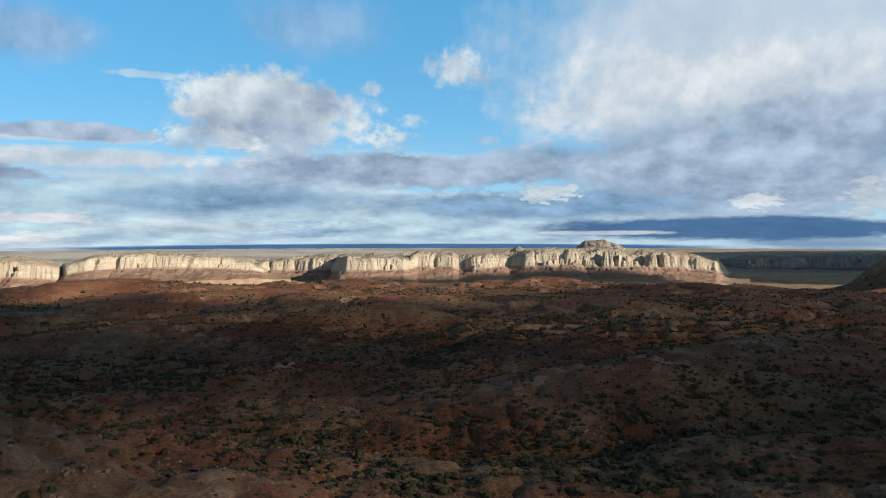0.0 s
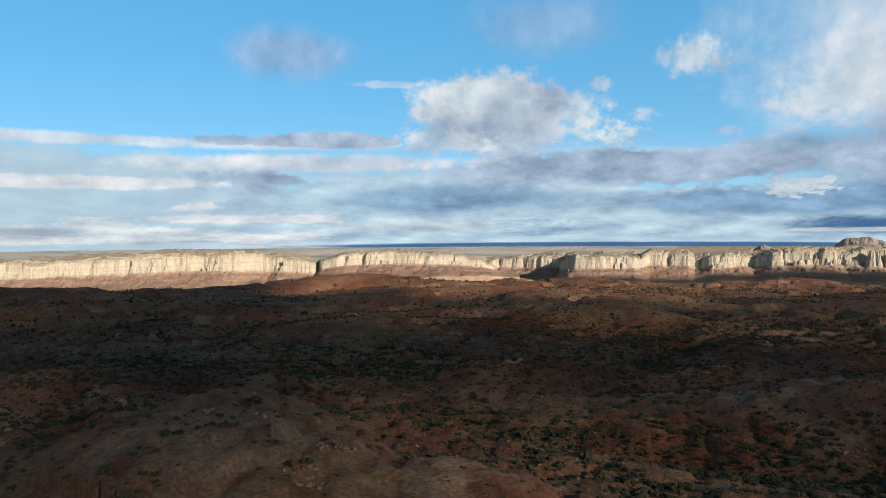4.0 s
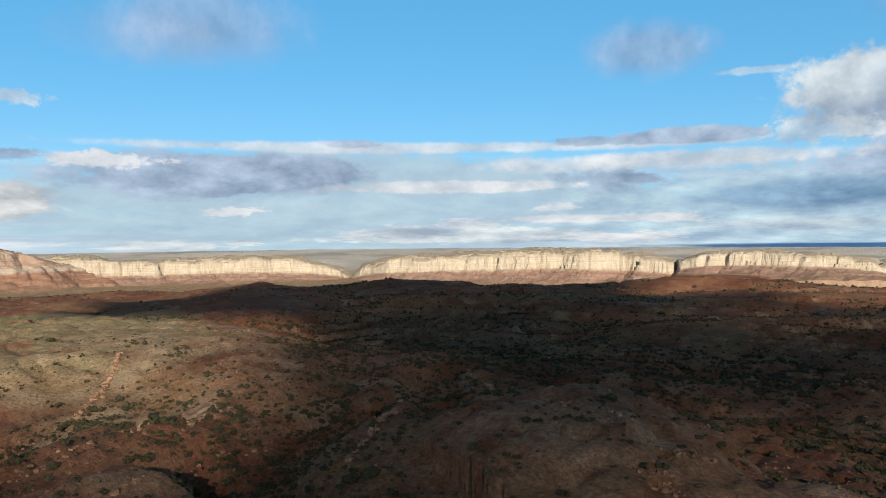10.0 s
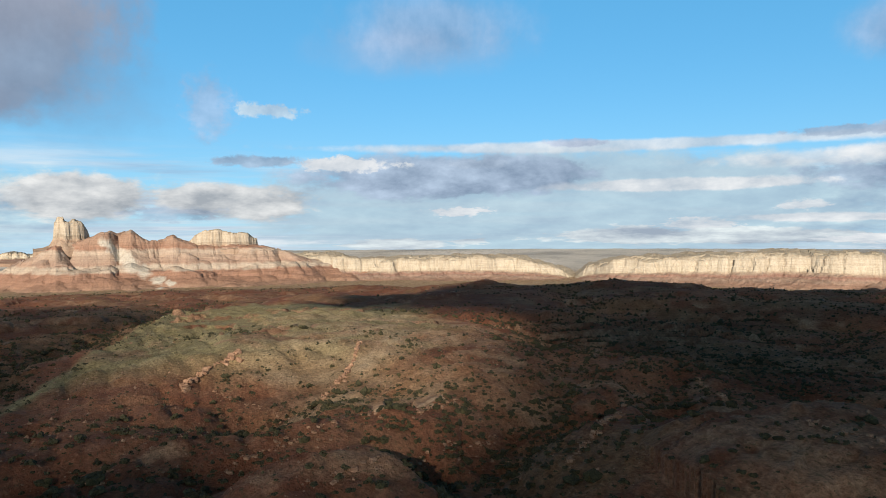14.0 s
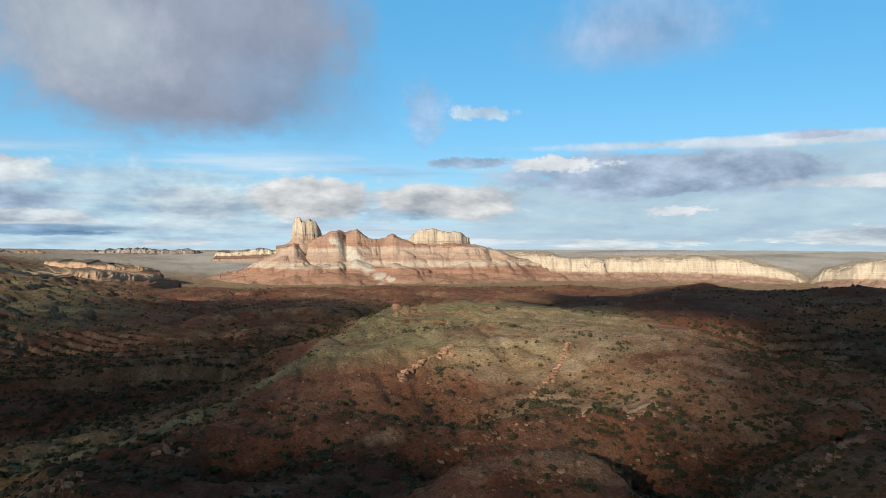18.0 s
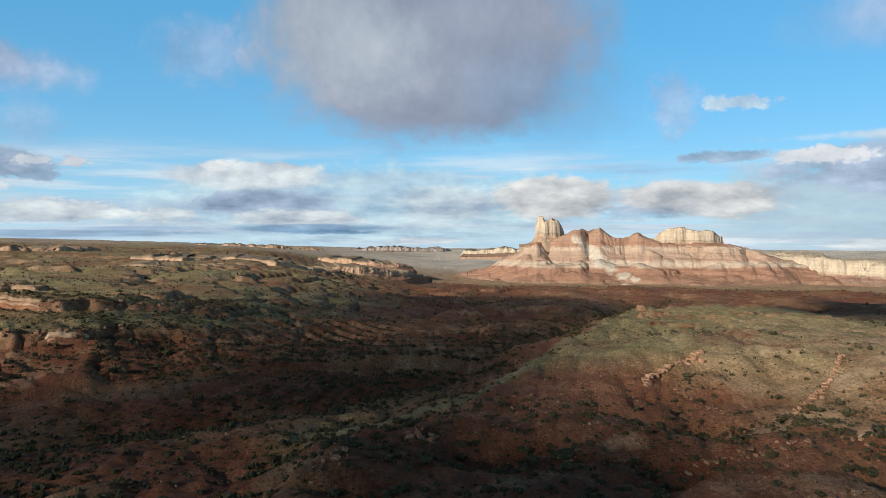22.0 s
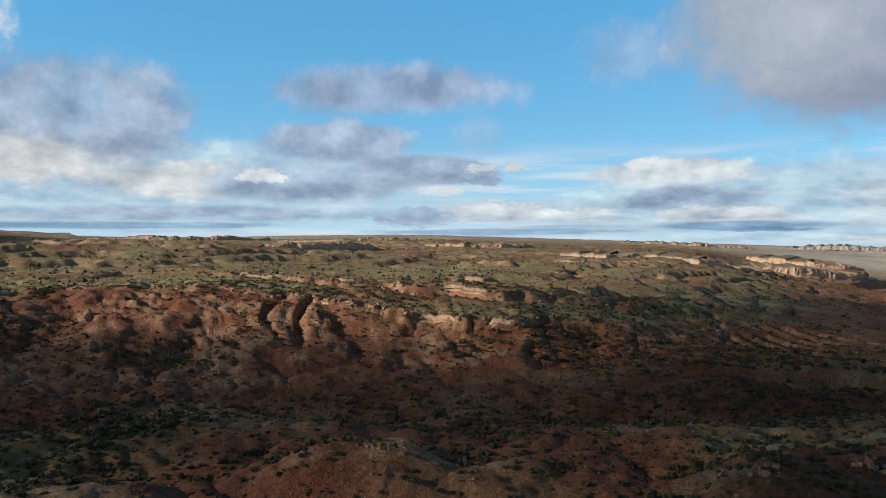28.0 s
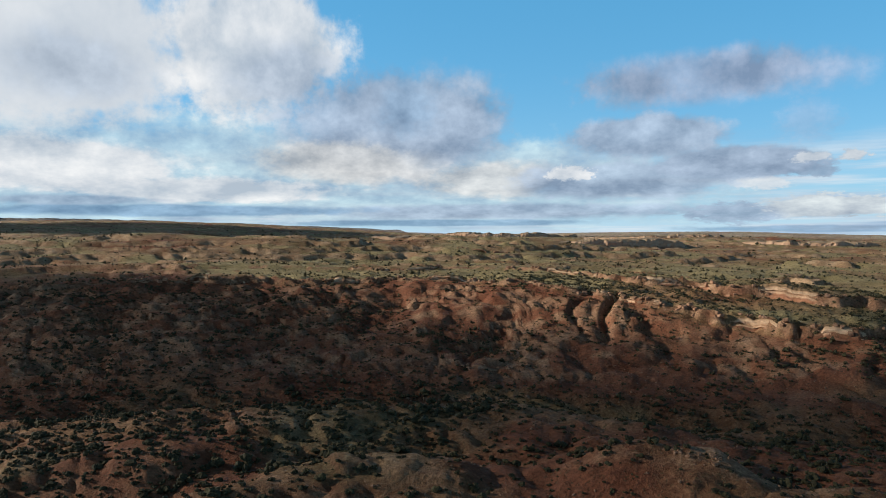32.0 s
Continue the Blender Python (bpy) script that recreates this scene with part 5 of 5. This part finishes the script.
def stone_field():
    g = np.random.default_rng(55)
    n = 48000
    a, r = np.radians(g.uniform(-40, 197, n)), np.sqrt(g.uniform(88 ** 2, 360 ** 2, n))
    x, y = -r * np.sin(a), r * np.cos(a)
    keep = fbm(x / 26, y / 26, 3, 301) + 0.8 * g.uniform(-1, 1, n) > 0.35
    x, y = x[keep], y[keep]
    n = len(x)
    z = land(x, y)[0] + EYE[2]
    base = np.array([(1, 0, 0), (0, 1, 0), (-1, 0, 0), (0, -1, 0), (0.2, 0.1, 0.8), (0, 0, -1)], dtype=float)
    tri = np.array([(0, 1, 4), (1, 2, 4), (2, 3, 4), (3, 0, 4), (1, 0, 5), (2, 1, 5), (3, 2, 5), (0, 3, 5)])
    size = np.clip(g.lognormal(-1.55, 0.45, n), 0.1, 0.6)
    verts = base[None] * (1 + 0.3 * g.standard_normal((n, 6, 1))) * size[:, None, None]
    turn = g.uniform(0, 6.28, n)
    c, s = np.cos(turn)[:, None], np.sin(turn)[:, None]
    verts = np.stack([verts[..., 0] * c - verts[..., 1] * s + x[:, None], verts[..., 0] * s + verts[..., 1] * c + y[:, None], verts[..., 2] + z[:, None] + 0.15 * size[:, None]], -1).reshape(-1, 3)
    ob = mesh_object("loose_stones", verts, (tri[None] + (np.arange(n) * 6)[:, None, None]).reshape(-1, 3), BOULDER, smooth=False)
    return tagged(ob, "loose tan and red stones strewn over the slopes", "stones", kind="stuff")


stone_field()

# ---------------------------------------------------------------- shrubs
def shrub_material(name, dark, light):
    m, t, b = material(name, 0.8)
    p = t.nodes.new("ShaderNodeTexCoord").outputs["Object"]
    geo = t.nodes.new("ShaderNodeNewGeometry")
    col = mramp(t, mnoise(t, p, 3.0, 4), (0.35, dark), (0.65, light))
    col = mmix(t, 0.8, col, mramp(t, geo.outputs["Random Per Island"], (0.0, (0.6, 0.6, 0.6)), (0.6, (1.0, 1.0, 0.95)), (1.0, (1.4, 1.3, 1.1))), "MULTIPLY")
    t.links.new(col, b.inputs["Base Color"])
    return m


SHRUB = shrub_material("shrub_leaves", (0.026, 0.025, 0.013), (0.070, 0.062, 0.033))
BARK = material("juniper_bark")[0]
BARK.node_tree.nodes["Principled BSDF"].inputs["Base Color"].default_value = (0.09, 0.065, 0.045, 1)
rng = np.random.default_rng(7)


def ball(level):
    if level == 0:
        v = np.array([(1, 0, 0), (0, 1, 0), (-1, 0, 0), (0, -1, 0), (0, 0, 1), (0, 0, -1)], dtype=float)
        return v, np.array([(0, 1, 4), (1, 2, 4), (2, 3, 4), (3, 0, 4), (1, 0, 5), (2, 1, 5), (3, 2, 5), (0, 3, 5)])
    bm = bmesh.new()
    bmesh.ops.create_icosphere(bm, subdivisions=level, radius=1)
    bm.verts.ensure_lookup_table()
    v = np.array([x.co[:] for x in bm.verts])
    f = np.array([[q.index for q in g.verts] for g in bm.faces])
    bm.free()
    return v, f


def growth(x, y, z):
    """How well shrubs grow at a place, from 0 to 1: thick in gullies and washes, thin on crests and grass."""
    az, r = polar(x, y)
    g1, g2, g3 = gullies(x, y)
    thick = 0.20 + 0.16 * step(100, 116, az) + 0.25 * fbm(x / 70, y / 70, 2, 201) + 0.55 * np.exp(-(g1 / 0.09) ** 2) + 0.4 * np.exp(-(g2 / 0.12) ** 2) + 0.15 * np.exp(-(g3 / 0.15) ** 2)
    wash = np.exp(-(wash_distance(x, y) / 19) ** 2)
    knoll = np.exp(-(((az - 76) / 15) ** 2)) * step(200, 260, r) * (1 - step(900, 1300, r))
    flats = step(96, 118, az) * step(390, 480, r)
    crest, hollow = forms(x, y)
    cut = scarp_lines(x, y, az, r)[5] * step(116, 124, az) * step(255, 290, r) * (1 - step(400, 430, r))
    return np.clip((thick + 0.9 * wash + 0.4 * hollow + 0.6 * cut - 0.35 * knoll) * (1 - 0.72 * flats) * (1 - 0.4 * crest), 0.02, 1)


def scatter(r0, r1, per_m2, seed):
    g = np.random.default_rng(seed)
    n = int(math.radians(237) / 2 * (r1 * r1 - r0 * r0) * per_m2)
    a = np.radians(g.uniform(-40, 197, n))
    r = np.sqrt(g.uniform(r0 * r0, r1 * r1, n))
    x, y = -r * np.sin(a), r * np.cos(a)
    lush = growth(x, y, None)
    keep = g.uniform(0, 1, n) < lush
    x, y = x[keep], y[keep]
    size = np.clip(g.lognormal(-0.74, 0.46, len(x)), 0.25, 1.7) * (0.8 + 0.4 * lush[keep])
    return x, y, land(x, y)[0] + EYE[2], size, g


def shrub_field(name, label, r0, r1, per_m2, level, seed, grow=1.0, jag=0.28, clumps=1):
    """Shrubs past counting: each some ragged clumps of leaves close together, sunk a little into the ground, in one mesh."""
    x, y, z, size, g = scatter(r0, r1, per_m2, seed)
    size = size * grow
    if clumps > 1:
        x, y, z, size = (np.repeat(v, clumps) for v in (x, y, z, size))
        n = len(x)
        ang, out = g.uniform(0, 6.28, n), np.sqrt(g.uniform(0, 1, n)) * 0.72 * size
        x, y, z = x + out * np.cos(ang), y + out * np.sin(ang), z + (0.55 * g.uniform(0, 1, n) * (1 - out / size)) * size
        size = size * g.uniform(0.35, 0.62, n)
    base, tri = ball(level)
    n, k = len(x), len(base)
    shape = base[None] * (1 + jag * g.standard_normal((n, k, 1)))
    shape = shape * np.stack([size * g.uniform(0.75, 1.2, n), size * g.uniform(0.75, 1.2, n), size * g.uniform(0.6, 0.95, n)], -1)[:, None]
    turn = g.uniform(0, 6.28, n)
    c, s = np.cos(turn)[:, None], np.sin(turn)[:, None]
    px, py = shape[..., 0] * c - shape[..., 1] * s, shape[..., 0] * s + shape[..., 1] * c
    verts = np.stack([px + x[:, None], py + y[:, None], shape[..., 2] + z[:, None] + 0.42 * size[:, None]], -1).reshape(-1, 3)
    faces = (tri[None] + (np.arange(n) * k)[:, None, None]).reshape(-1, 3)
    ob = mesh_object(name, verts, faces, SHRUB, smooth=False)
    return tagged(ob, label, "shrubs", kind="stuff")


def leafy_crown(seed):
    """A crown of some dozens of small ragged clumps round a few limbs."""
    g = np.random.default_rng(seed)
    base, tri = ball(1)
    small, small_tri = base, tri
    vs, fs, k = [], [], 0
    for i in range(58):
        d = g.standard_normal(3)
        d[2] = abs(d[2]) * 0.75
        d = d / np.linalg.norm(d) * g.uniform(0.3, 1.0) ** 0.6 * 0.88
        c = d * (1, 1, 0.75) + (0, 0, 0.25)
        vs.append(small * (1 + 0.3 * g.standard_normal((len(small), 1))) * g.uniform(0.11, 0.24) * (1.1, 1.1, 0.85) + c)
        fs.append(small_tri + k)
        k += len(small)
    me_ob = mesh_object("crown", np.concatenate(vs), np.concatenate(fs), SHRUB, smooth=False)
    return me_ob


def twisted_trunk(seed):
    g = np.random.default_rng(seed)
    rings, sides = 5, 6
    verts = []
    for i in range(rings):
        h = i / (rings - 1)
        w = 0.13 * (1 - 0.65 * h)
        cx, cy = 0.12 * math.sin(3 * h + seed), 0.12 * math.cos(2.3 * h + seed) - 0.12 * math.cos(seed)
        th = np.linspace(0, 2 * np.pi, sides, endpoint=False) + h
        verts.append(np.stack([cx + w * np.cos(th), cy + w * np.sin(th), np.full(sides, -0.25 + 0.8 * h)], -1))
    return mesh_object("trunk", np.concatenate(verts), grid_faces(rings, sides, True), BARK)


def build_junipers(count):
    kinds = []
    for s in range(7):
        root = tagged(new("juniper_shrub"), "dark green juniper shrub on red desert soil", "shrub", "shrubs on the near slopes")
        leafy_crown(300 + s).parent = root
        twisted_trunk(320 + s).parent = root
        kinds.append(root)
    x, y, z, size, g = scatter(85, 200, 0.12, 77)
    order = np.argsort(np.hypot(x, y))[: count]
    for i, j in enumerate(order):
        m = Matrix.Translation((x[j], y[j], z[j])) @ Matrix.Rotation(g.uniform(0, 6.28), 4, "Z")
        ob = kinds[i] if i < len(kinds) else copy_thing(kinds[i % len(kinds)], Matrix())
        ob.matrix_basis = m @ Matrix.Diagonal((size[j], size[j], size[j] * g.uniform(0.8, 1.05), 1))
    return float(np.hypot(x, y)[order[-1]])


reach = build_junipers(300)
shrub_field("near_shrubs", "low dark green shrubs dotted over the red slopes", reach, 200, 0.27, 1, 81, 1.0, 0.26, 7)
shrub_field("middle_shrubs", "dark shrubs thickly dotted over the hills", 200, 430, 0.26, 0, 82, 1.1, 0.3, 4)
shrub_field("far_shrubs", "far dark shrubs on the hills and plateau", 430, 850, 0.13, 0, 83, 1.2)
shrub_field("distant_shrubs", "distant dark shrubs like dots on the land", 850, 1900, 0.014, 0, 84, 2.0)
